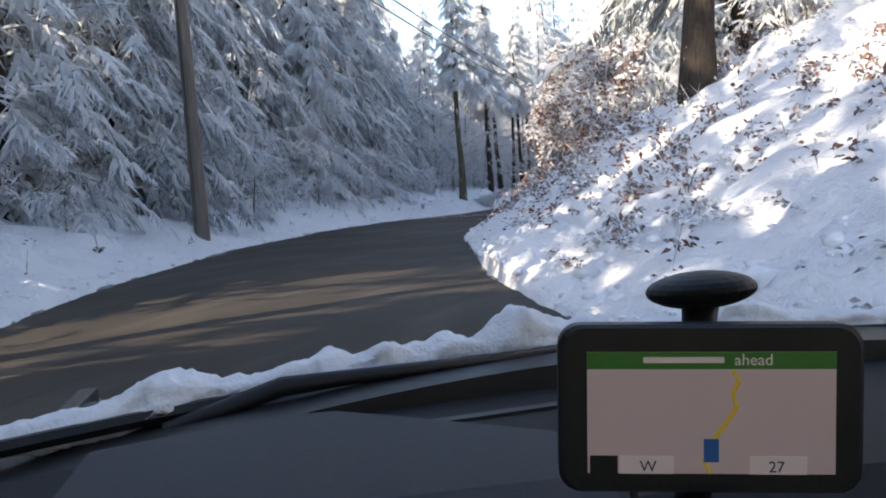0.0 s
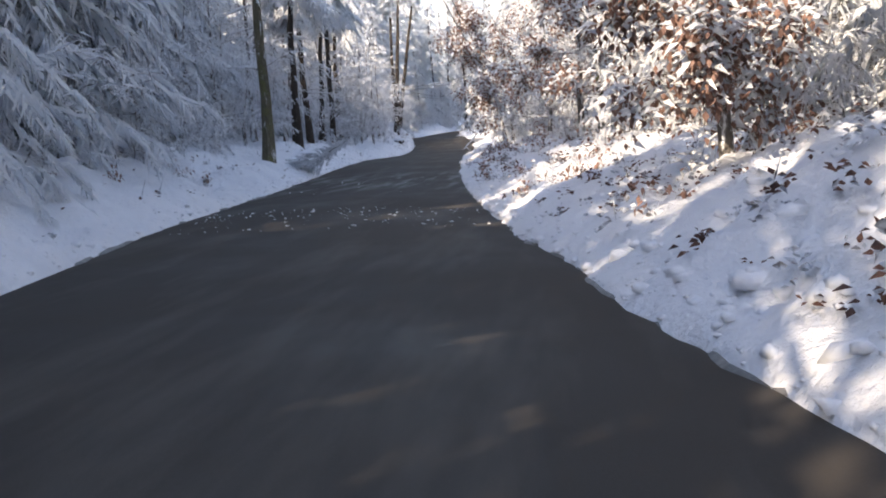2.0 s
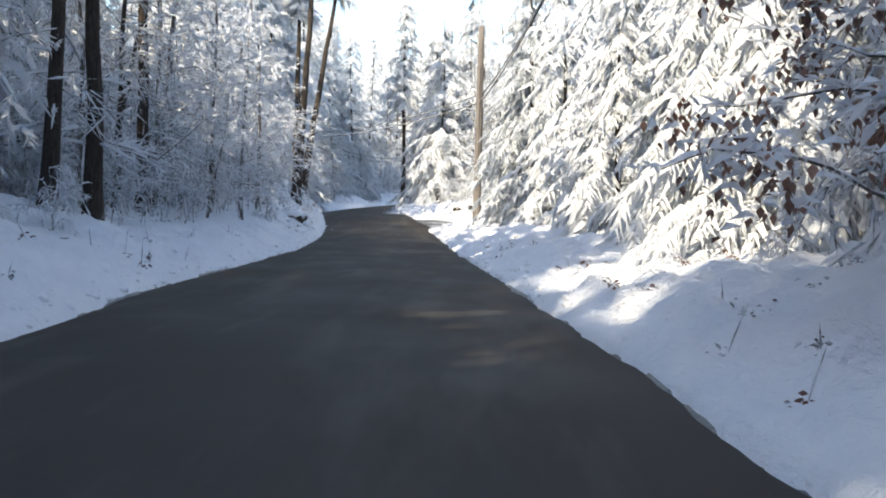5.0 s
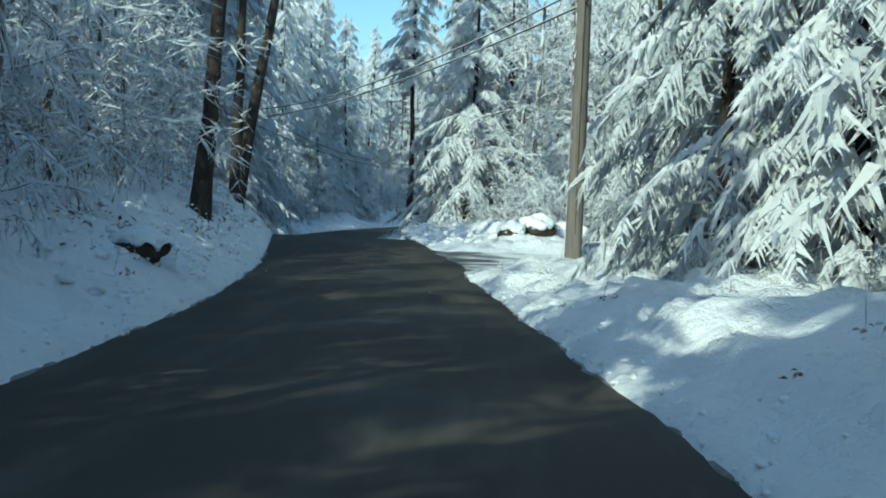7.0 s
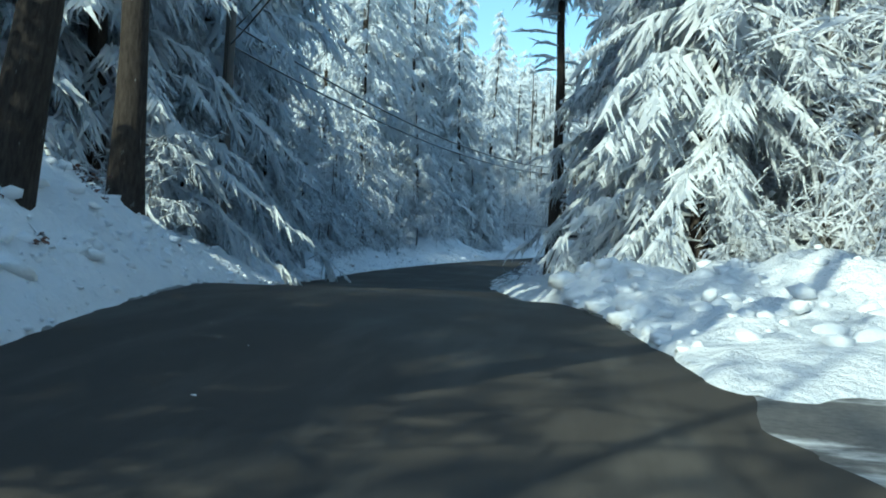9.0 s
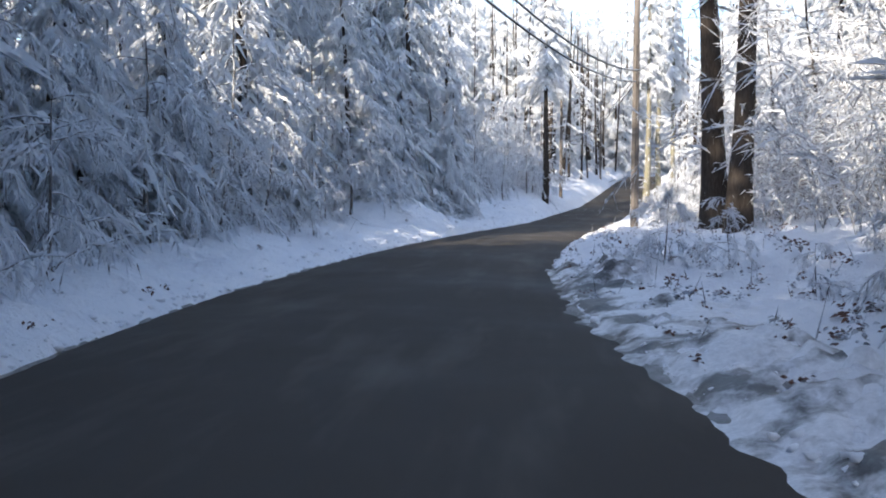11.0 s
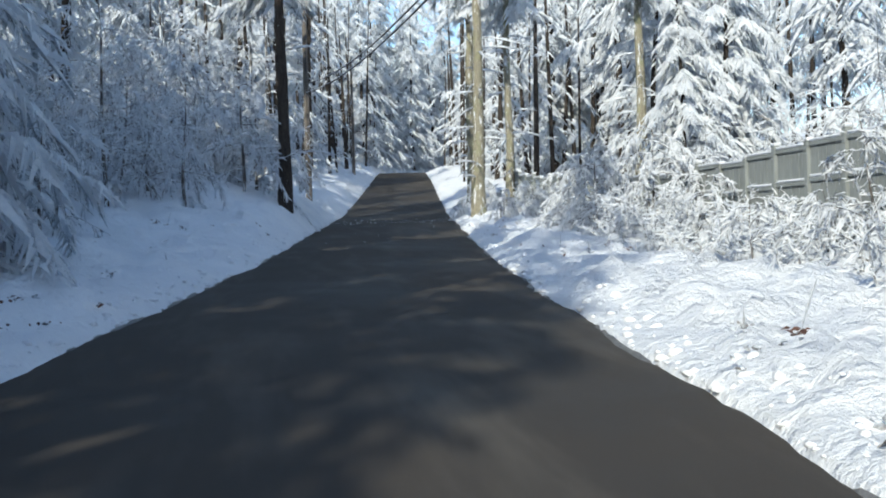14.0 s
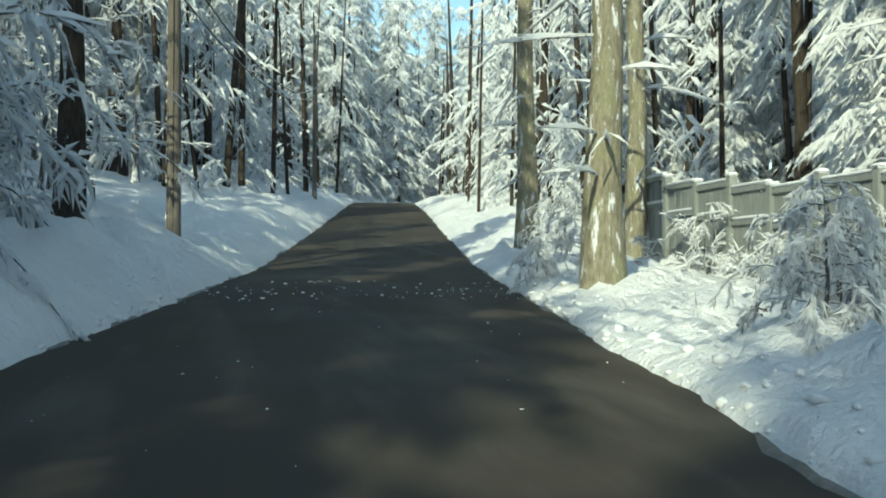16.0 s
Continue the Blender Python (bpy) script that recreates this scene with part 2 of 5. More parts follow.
def fingers(pile, base, ahead, length, width, thick, droop, top, under):
    """Many short, tapering twigs with a ridge of snow on each."""
    k = len(base)
    length, width, thick, droop = (np.broadcast_to(np.asarray(a, dtype=float), (k,))[:, None] for a in (length, width, thick, droop))
    ahead = unit(ahead)
    side = unit(np.cross(ahead, np.array([0.0, 0.0, 1.0])) + 1e-6)
    up = unit(np.cross(side, ahead))
    tip = base + ahead * length - np.array([0.0, 0.0, 1.0]) * droop * length
    v = np.stack([base - side * width * 0.5, base + side * width * 0.5, base + ahead * length * 0.2 + up * thick, tip], 1).reshape(-1, 3)
    o = pile.n + 4 * np.arange(k)[:, None]
    f = np.concatenate([o + np.array(q) for q in ((0, 2, 3), (2, 1, 3), (1, 0, 3))])
    pile.add(v, f.tolist(), [top] * (2 * k) + [under] * k)


def sprigs(pile, rng, base, ahead, length, width, thick, droop, top, under, count=6):
    """Feathered sprigs: a stem with side twigs to both hands, each laden with snow."""
    k = len(base)
    length, width, thick = (np.broadcast_to(np.asarray(a, dtype=float), (k,)) for a in (length, width, thick))
    ahead = unit(ahead)
    side = unit(np.cross(ahead, np.array([0.0, 0.0, 1.0])) + 1e-6)
    fingers(pile, base, ahead, length, width * 0.24, thick, droop, top, under)
    for j in range(count):
        s = (0.08 + 0.80 * (j + 0.5) / count + rng.normal(0, 0.03, k))[:, None]
        hand = 1.0 if j % 2 else -1.0
        at = base + ahead * length[:, None] * s - np.array([0.0, 0.0, 1.0]) * droop * length[:, None] * s * s
        way = unit(ahead * rng.uniform(0.5, 1.0, k)[:, None] + side * hand * rng.uniform(0.5, 1.1, k)[:, None] + rng.normal(0, 0.12, (k, 3)))
        ln = length * (0.62 - 0.30 * s[:, 0]) * rng.uniform(0.7, 1.25, k)
        fingers(pile, at, way, ln, width * rng.uniform(0.13, 0.27, k), thick * 0.7, droop + rng.uniform(0.05, 0.5, k), top, under)


def tube(pile, points, radii, sides, mat):
    """A round, tapering stem along points."""
    p = np.asarray(points, dtype=float)
    d = unit(np.gradient(p, axis=0))
    ref = np.array([0.0, 1.0, 0.0]) if abs(d[0][2]) > 0.7 else np.array([0.0, 0.0, 1.0])
    a = unit(np.cross(d, ref))
    b = np.cross(d, a)
    ang = np.arange(sides) * 2 * np.pi / sides
    v = (p[:, None] + np.asarray(radii)[:, None, None] * (a[:, None] * np.cos(ang)[None, :, None] + b[:, None] * np.sin(ang)[None, :, None])).reshape(-1, 3)
    o, f = pile.n, []
    for i in range(len(p) - 1):
        for j in range(sides):
            k = (j + 1) % sides
            f.append((o + i * sides + j, o + i * sides + k, o + (i + 1) * sides + k, o + (i + 1) * sides + j))
    f.append(tuple(o + (len(p) - 1) * sides + j for j in range(sides)))
    pile.add(v, f, [mat] * len(f))


def box(pile, lo, hi, mat=0, bevel=0.0):
    """A box with chamfered upright and level edges."""
    bm = bmesh.new()
    bmesh.ops.create_cube(bm, size=1.0)
    for v in bm.verts:
        v.co = Vector([lo[i] + (v.co[i] + 0.5) * (hi[i] - lo[i]) for i in range(3)])
    if bevel:
        bmesh.ops.bevel(bm, geom=bm.edges[:], offset=bevel, segments=2, affect="EDGES")
    bm.verts.index_update()
    o = pile.n
    pile.add([tuple(v.co) for v in bm.verts], [tuple(o + v.index for v in f.verts) for f in bm.faces], [mat] * len(bm.faces))
    bm.free()


# ---- road and ground ----
LINE = np.array([(-75, 16.08, -0.12), (-66, 11.24, 0.12), (-57, 7.65, 0.16), (-48, 5.26, 0.18), (-39, 3.58, 0.14), (-30, 2.32, 0.02),
                 (-21, 1.25, 0.00), (-12, 0.36, 0.10), (-3, -0.33, 0.14), (6, -0.85, 0.01), (15, -1.41, -0.11), (24, -2.07, -0.06),
                 (33, -3.01, 0.22), (42, -4.51, 0.84), (46, -5.25, 0.96), (51, -6.18, 0.70), (60, -7.58, 0.60), (69, -8.49, 0.70), (78, -8.65, 0.86),
                 (87, -8.01, 1.09), (96, -6.88, 1.34), (105, -5.59, 1.55), (114, -4.23, 1.81), (140, -0.1, 3.13)])
MORE = np.array([(157, 2.6, 4.65), (175, 5.45, 6.4), (188, 7.4, 7.55), (198, 9.0, 8.4), (206, 12.0, 8.6), (215, 18.0, 8.7), (250, 46.0, 9.5), (3000, 1900.0, 11.4)])
BEFORE = np.array([(-3000, 1900.0, -3.0), (-110, 37.0, -0.9), (-90, 25.0, -0.5)])
LINE = np.concatenate([BEFORE, LINE, MORE])
STEP = np.arange(-130.0, 260.0, 0.25)


def eased(values):
    k = np.hanning(29)
    k /= k.sum()
    return np.convolve(np.pad(values, 14, mode="edge"), k, mode="valid")


MID_X = eased(np.interp(STEP, LINE[:, 0], LINE[:, 1]))
MID_Z = eased(np.interp(STEP, LINE[:, 0], LINE[:, 2]))
LEAN = np.cos(np.arctan(np.gradient(MID_X, STEP)))


def mid(y):
    """The road's middle at y: its x, its z and how much its cross-section is stretched along x."""
    if STEP[0] <= y <= STEP[-1]:
        return float(np.interp(y, STEP, MID_X)), float(np.interp(y, STEP, MID_Z)), float(np.interp(y, STEP, LEAN))
    return float(np.interp(y, LINE[:, 0], LINE[:, 1])), float(np.interp(y, LINE[:, 0], LINE[:, 2])), 1.0


HALF = 2.57
AWAY = np.array([0.0, 1.0, 3.0, 6.0, 12.0, 30.0, 80.0, 4000.0])
RIGHT = ((-130, 0, .4, 1.2, 2.4, 4.0, 8, 14, 14), (-66, 0, .4, 1.3, 2.6, 4.4, 9, 14, 14), (-57, 0, .5, 1.8, 3.5, 5.2, 9, 14, 14), (-48, 0, .5, 1.5, 2.6, 4.2, 8, 12, 12), (-40, 0, .35, .9, 1.4, 2.2, 5, 8, 8),
         (-20, 0, .35, 1.0, 1.1, 1.6, 3, 5, 5), (-5, 0, .3, .6, .8, 1.0, 2, 3, 3), (8, 0, .40, .75, .7, .5, 0, 0, 0), (20, 0, .42, .75, .7, .5, -.3, -1, -1), (31, 0, .45, .8, .85, .7, 0, 0, 0),
         (34, 0, .03, .06, .1, .2, .3, .5, .5), (40, 0, .03, .06, .1, .2, .3, .5, .5), (44, 0, .12, .3, .4, .6, 1.3, 2, 2), (60, 0, .2, .4, .6, .8, 1, 1, 1),
         (63, 0, .04, .1, .3, .5, 1, 1, 1), (69, 0, .04, .1, .3, .6, 1, 1, 1), (74, 0, .25, .6, .9, 1.2, 2, 3, 3), (95, 0, .15, .25, .5, 1, 2, 3, 3),
         (112, 0, .2, .15, .15, .6, 2, 3, 3), (130, 0, .40, .2, .05, .5, 2, 4, 4), (140, 0, .3, .7, .8, 1.2, 3, 5, 5), (260, 0, .3, .7, 1.0, 1.5, 3, 5, 5))
LEFT = ((-130, 0, .3, .6, .8, .4, -1, -3, -3), (-58, 0, .35, .95, 1.3, 1.1, .4, -1, -1), (-20, 0, .45, 1.15, 1.55, 1.5, 1.2, 0, 0), (5, 0, .35, .8, 1.2, 1.6, 3, 5, 5),
        (24, 0, .65, 1.4, 2.2, 3.6, 7, 9, 9), (33, 0, .75, 2.1, 3.3, 5.0, 9, 12, 12), (42, 0, 1.0, 2.6, 3.8, 5.5, 9, 12, 12), (49, 0, .6, 1.3, 1.9, 2.6, 4, 6, 6), (62, 0, .25, .4, .5, .5, 1, 2, 2),
        (100, 0, .25, .5, .7, .8, 1.5, 3, 3), (114, 0, .35, .7, 1.0, 1.6, 4, 6, 6), (126, 0, .95, 1.5, 1.8, 2.8, 5, 8, 8), (140, 0, .65, 1.3, 2.0, 3.0, 6, 8, 8), (260, 0, .4, 1.2, 2.0, 3.0, 6, 9, 9))
RIGHT, LEFT = np.array(RIGHT, dtype=float), np.array(LEFT, dtype=float)


def rise(y, away, side):
    t = RIGHT if side > 0 else LEFT
    return float(np.interp(away, AWAY, [np.interp(y, t[:, 0], t[:, k]) for k in range(1, 9)]))


MOUNDS = ((1.2, 45.2, 1.0, 0.4), (-1.6, 46.9, 0.8, 0.2), (13.0, -64.5, 1.4, 0.25), (-11.3, 95.0, 1.6, 0.95), (-12.6, 92.4, 1.5, 0.7),
          (-2.2, 47.5, 1.0, 0.4), (-0.2, 46.0, 1.0, 0.4))
SIDE_WAYS = ((33.0, 40.5, 26.0),)        # where a side road leaves the road: from y, to y, how far


def side_way(y, away):
    """How much a place belongs to the side road, 0 to 1."""
    k = 0.0
    for a, b, far in SIDE_WAYS:
        y2 = y - 0.10 * away + 0.8 * noise.noise((away * 0.5, y * 0.3, 11.0))
        k = max(k, min(1.0, max(0.0, (y2 - a) / 1.2)) * min(1.0, max(0.0, (b - y2) / 1.2)) * min(1.0, max(0.0, (far - away) / 2.0)))
    return k


def edge(y, side):
    """How far from the road's middle the snow begins."""
    wob = 0.10 * noise.noise((y * 0.4, 7.0 if side > 0 else 3.0, 0.0)) + 0.06 * noise.noise((y * 2.3, 17.0 if side > 0 else 13.0, 0.0))
    return HALF + wob - (0.12 * min(1.0, max(0.0, (y - 70) / 10)) if side < 0 else 0.0)


def ground(x, y):
    """The height of the ground, with the lie of its snow."""
    mx, mz, lean = mid(y)
    d = (x - mx) * lean
    away = abs(d) - edge(y, d)
    if away <= 0:
        return mz - 0.10
    k = side_way(y, away) if d > 0 else 0.0
    soft = min(1.0, away / 0.7) * (1.0 - 0.9 * k)
    z = mz + (rise(y, away, d) + 0.05 * min(1.0, away / 0.12)) * (1.0 - k) - 0.09 * k
    z += soft * (0.22 * noise.noise((x * 0.35, y * 0.35, 1.0)) + 0.15 * noise.noise((x * 1.1, y * 1.1, 5.0)) + 0.20 * noise.noise((x * 2.6, y * 2.6, 9.0))
                 + 0.15 * noise.noise((x * 5.0, y * 5.0, 4.0)) + (0.09 * noise.noise((x * 8.0, y * 8.0, 14.0)) if away < 4 else 0.0))
    z = max(z, mz + (0.015 + 0.13 * min(1.0, away)) * (1.0 - k) - 0.12 * k)
    if away > 4:
        z += min(1.0, (away - 4) / 8) * 0.9 * noise.noise((x * 0.07, y * 0.07, 2.0))
    for bx, by, r, h in MOUNDS:
        q = ((x - bx) ** 2 + (y - by) ** 2) / (r * r)
        if q < 6:
            z += h * math.exp(-q)
    return z


def build_ground():
    ys = list(np.arange(-84.0, 140.0, 0.24)) + list(np.arange(140.0, 210.0, 0.7))
    step = 1.0
    while ys[-1] < 3000:
        step *= 1.35
        ys.append(ys[-1] + step)
    step = 1.0
    while ys[0] > -3000:
        step *= 1.35
        ys.insert(0, ys[0] - step)
    out = [HALF - 0.25, HALF - 0.06, HALF + 0.01, HALF + 0.05, HALF + 0.11, HALF + 0.19, HALF + 0.29, HALF + 0.42, HALF + 0.6, HALF + 0.85]
    while out[-1] < 20:
        out.append(out[-1] + 0.17 + 0.075 * (out[-1] - HALF))
    while out[-1] < 3000:
        out.append(out[-1] * 1.28)
    ds = [-d for d in reversed(out)] + [-1.0, 1.0] + out
    verts = []
    for y in ys:
        mx, mz, lean = mid(y)
        for d in ds:
            x = mx + (d + (math.copysign(1.0, d) * (edge(y, d) - HALF) if abs(d) > 2 else 0.0)) / lean
            verts.append((x, y, ground(x, y)))
    w = len(ds)
    faces = [(i * w + j, i * w + j + 1, (i + 1) * w + j + 1, (i + 1) * w + j) for i in range(len(ys) - 1) for j in range(w - 1)]
    g = new("ground", mesh_of("ground", verts, faces, [SNOW], smooth=True))
    tagged(g, "snow-covered forest floor rising in banks beside the road", "ground", kind="structure")


def build_road():
    ys = np.arange(-128.0, 258.0, 0.5)
    ds = (-2.95, -2.5, -1.9, -1.2, -0.5, 0.0, 0.5, 1.2, 1.9, 2.5, 2.95)
    verts = []
    for y in ys:
        mx, mz, lean = mid(y)
        verts += [(mx + d / lean, y, mz - 0.012 * d * d / 2.5 + 0.012 * noise.noise((d * 0.9, y * 0.4, 3.0))) for d in ds]
    w = len(ds)
    faces = [(i * w + j, i * w + j + 1, (i + 1) * w + j + 1, (i + 1) * w + j) for i in range(len(ys) - 1) for j in range(w - 1)]
    r = new("road", mesh_of("road", verts, faces, [ASPHALT], smooth=True))
    tagged(r, "narrow damp grey asphalt road winding through the woods", "road", kind="structure")


build_ground()
build_road()


# ---- trees ----
def conifer_meshes(seed, height, reach, lowest, boughs, per, stem=0.16, hang=0.8, size=1.0, bark=None, twigs=9, bare=0.0):
    rng = np.random.default_rng(seed)
    t = Pile()
    zs = np.linspace(-0.3, height, 9)
    sway = np.cumsum(rng.normal(0, 0.05, (9, 2)), axis=0)
    sway -= sway[0]
    tube(t, np.column_stack([sway, zs]), stem * (1.0 - 0.93 * np.linspace(0, 1, 9)) * np.array([1.35] + [1.0] * 8), 9, 0)
    trunk = t.mesh("trunk", [bark or BARK], True)
    c = Pile()
    u0 = (np.arange(boughs) + rng.random(boughs)) / boughs
    h = lowest + (height - lowest - 0.3) * u0 ** (1.15 if lowest > 3 else 1.5)
    az = np.arange(boughs) * 2.399963 + rng.normal(0, 0.35, boughs)
    L = np.maximum(reach * (1.0 - (h / height)) ** 0.75 * rng.uniform(0.65, 1.12, boughs), 0.35)
    bow = hang * rng.uniform(0.55, 1.15, boughs)
    cx, cy = np.interp(h, zs, sway[:, 0]), np.interp(h, zs, sway[:, 1])

    def at(u, k):
        r = L[k] * u
        return np.stack([cx[k] + np.cos(az[k]) * r, cy[k] + np.sin(az[k]) * r, h[k] + L[k] * (0.22 * u - bow[k] * u * u * 0.85)], -1)

    kk = np.repeat(np.arange(boughs), 3)
    uu = np.tile(np.array([0.0, 0.34, 0.68]), boughs)
    a, b = at(uu, kk), at(uu + 0.36, kk)
    sprays(c, a, b - a, np.linalg.norm(b - a, axis=1) * 1.1, 0.065 * size * (1.3 - uu), 0.06 * size, 0.0, 0, 1)
    kk = np.repeat(np.arange(boughs), per)
    uu = np.tile(np.linspace(0.16, 1.0, per), boughs) + rng.normal(0, 0.03, boughs * per)
    base = at(uu, kk)
    turn = az[kk] + np.where(np.arange(boughs * per) % 2, 1, -1) * rng.uniform(0.15, 1.15, boughs * per) * (1.15 - 0.6 * uu)
    pitch = -rng.uniform(0.25, 1.15, boughs * per) * (0.55 + 0.6 * bow[kk])
    ahead = np.stack([np.cos(turn) * np.cos(pitch), np.sin(turn) * np.cos(pitch), np.sin(pitch)], -1)
    ln = size * (0.72 + 0.75 * h[kk] / height) * rng.uniform(0.28, 0.62, boughs * per) * (1.2 - 0.5 * uu) * np.clip(L[kk] / 1.6, 0.55, 1.25)
    wide, deep, shaken = ln * rng.uniform(0.40, 0.62, boughs * per), ln * rng.uniform(0.10, 0.18, boughs * per), rng.random(boughs * per) < bare
    for k, top in ((~shaken, 0), (shaken, 1)):              # some sprigs have dropped their snow
        if k.any():
            sprigs(c, rng, base[k], ahead[k], ln[k] * 1.2, wide[k], deep[k], 0.35, top, 1, twigs)
    crown = c.mesh("crown", [TUFT, NEEDLE])
    return trunk, crown


def limb_paths(rng, start, ahead, length, bends, wander, rising):
    pts, d = [np.array(start)], unit(np.array(ahead, dtype=float))
    for _ in range(bends):
        d = unit(d + rng.normal(0, wander, 3) + np.array([0, 0, rising]))
        pts.append(pts[-1] + d * length / bends)
    return np.array(pts)


def bare_tree_meshes(seed, height, stem, first, limbs, twigs, reach, bark, arch=-0.03, thick=0.030, tip=0.55, laden=True):
    """A leafless tree: trunk, limbs and many twigs with snow lying on them."""
    rng = np.random.default_rng(seed)
    t, c = Pile(), Pile()
    hang = max(arch, -0.10)
    path = limb_paths(rng, (0, 0, -0.3), (rng.normal(0, 0.05), rng.normal(0, 0.05), 1), height, 8, 0.05, 0.05)
    rad = stem * (1.0 - 0.85 * np.linspace(0, 1, 9)) * np.array([1.3] + [1.0] * 8)
    tube(t, path, rad, 9, 0)
    bases, dirs, lens = [], [], []
    for k in range(limbs):
        u = first + (1 - first) * (k + rng.random()) / limbs
        p = np.array([np.interp(u * 8, range(9), path[:, i]) for i in range(3)])
        a, el = k * 2.4 + rng.normal(0, 0.4), rng.uniform(0.05, 0.75)
        ln = reach * rng.uniform(0.55, 1.1) * (1.15 - 0.6 * u)
        q = limb_paths(rng, p, (math.cos(a) * math.cos(el), math.sin(a) * math.cos(el), math.sin(el)), ln, 6, 0.16, arch)
        r0 = max(0.010, stem * 0.20 * (1.1 - 0.7 * u))
        tube(c, q, r0 * np.linspace(1, 0.25, 7), 4, 2)
        d = np.gradient(q, axis=0)
        sprays(c, q[:-1] + np.array([0, 0, 0.6]) * r0, q[1:] - q[:-1], np.linalg.norm(q[1:] - q[:-1], axis=1) * 1.08, r0 * 1.7 + 0.02, r0 * 0.8 + 0.025, 0.0, 0, 0)
        s = rng.uniform(0.2, 1.0, twigs)
        bp = np.stack([np.interp(s * 6, range(7), q[:, i]) for i in range(3)], -1)
        bd = unit(np.stack([np.interp(s * 6, range(7), d[:, i]) for i in range(3)], -1))
        bases.append(bp)
        dirs.append(unit(bd + rng.normal(0, 0.6, (twigs, 3)) + np.array([0, 0, hang * 6])))
        lens.append(rng.uniform(0.35, 1.0, twigs) * tip * (1.3 - 0.5 * s))
    bases, dirs, lens = np.concatenate(bases), np.concatenate(dirs), np.concatenate(lens)
    sprays(c, bases, dirs, lens, thick * rng.uniform(0.9, 1.7, len(lens)), thick * 0.9, 0.12 - hang * 3, 0, 1)
    for n2 in range(5):                                     # finer twigs off the twigs
        s = rng.uniform(0.12, 0.98, len(lens))
        b2 = bases + dirs * (lens * s)[:, None] - np.array([0, 0, 1.0]) * ((0.12 - hang * 3) * lens * s * s)[:, None]
        d2 = unit(dirs + rng.normal(0, 0.75, dirs.shape))
        fingers(c, b2, d2, lens * rng.uniform(0.30, 0.75, len(lens)), thick * 0.85, thick * 0.7, 0.15 - hang * 3, 0 if laden or n2 < 2 else 1, 1)
    return t.mesh("trunk", [bark], True), c.mesh("crown", [CLUMP, TWIG, bark])


def plant(kind, meshes, x, y, label, category, group, scale=1.0, turn=None, sink=0.05, leaning=(0, 0)):
    """Stands a tree made of a trunk and a crown on the ground."""
    e = new(kind)
    e.empty_display_size = 0.2
    tr, cr = meshes
    part("trunk", tr, e)
    part("crown", cr, e)
    a = random.uniform(0, 360) if turn is None else turn
    e.matrix_basis = pose(x, y, ground(x, y) - sink, leaning[0], leaning[1], a) @ Matrix.Diagonal((scale, scale, scale, 1))
    return tagged(e, label, category, group)


CONIFERS = [conifer_meshes(11, 10.5, 2.9, 0.2, 74, 12, 0.15, 0.95, 1.12),
            conifer_meshes(12, 12.0, 3.1, 0.3, 76, 12, 0.17, 0.85, 1.12),
            conifer_meshes(13, 8.0, 2.4, 0.2, 62, 12, 0.12, 1.05, 1.12),
            conifer_meshes(14, 13.5, 3.3, 0.4, 76, 12, 0.19, 0.75, 1.12)]
HEMLOCKS = [conifer_meshes(15, 12.5, 3.2, 0.3, 78, 12, 0.17, 0.9, 1.12, bare=0.5),
            conifer_meshes(16, 10.0, 2.9, 0.2, 72, 12, 0.15, 1.0, 1.12, bare=0.42)]
FAR_CONIFERS = [conifer_meshes(21, 13.0, 3.2, 0.5, 56, 8, 0.18, 0.8, 1.5, twigs=6),
                conifer_meshes(22, 17.0, 3.5, 1.0, 62, 8, 0.20, 0.7, 1.6, twigs=6)]
TALL_PINES = [conifer_meshes(31, 20.0, 3.2, 6.0, 46, 7, 0.20, 0.6, 1.7, twigs=6),
              conifer_meshes(32, 22.0, 3.4, 7.5, 46, 7, 0.23, 0.6, 1.7, twigs=6),
              conifer_meshes(33, 19.0, 2.8, 4.5, 46, 7, 0.15, 0.7, 1.6, twigs=6)]
BARE = [bare_tree_meshes(41, 8.5, 0.09, 0.08, 22, 10, 2.8, BARK_GREY, -0.06),
        bare_tree_meshes(42, 10.0, 0.12, 0.12, 22, 10, 3.1, BARK_GREY, -0.05),
        bare_tree_meshes(43, 6.5, 0.06, 0.06, 20, 10, 2.5, BARK_GREY, -0.09)]
WEEPING = [bare_tree_meshes(61, 4.6, 0.06, 0.25, 18, 10, 2.6, BARK_GREY, -0.22, 0.046, 0.46),
           bare_tree_meshes(62, 5.8, 0.07, 0.25, 19, 10, 2.9, BARK_GREY, -0.19, 0.046, 0.48),
           bare_tree_meshes(63, 3.6, 0.05, 0.20, 16, 10, 2.1, BARK_GREY, -0.24, 0.044, 0.42)]
ARCHED = [bare_tree_meshes(66, 2.7, 0.05, 0.15, 24, 15, 2.3, BARK_GREY, -0.24, 0.038, 0.34),
          bare_tree_meshes(67, 2.1, 0.045, 0.12, 22, 15, 2.0, BARK_GREY, -0.28, 0.038, 0.32)]
DARK_BARE = [bare_tree_meshes(46, 8.5, 0.09, 0.08, 22, 12, 2.8, BARK, -0.05, 0.022, 0.6, False),
             bare_tree_meshes(47, 7.0, 0.07, 0.06, 22, 12, 2.6, BARK, -0.06, 0.022, 0.6, False)]
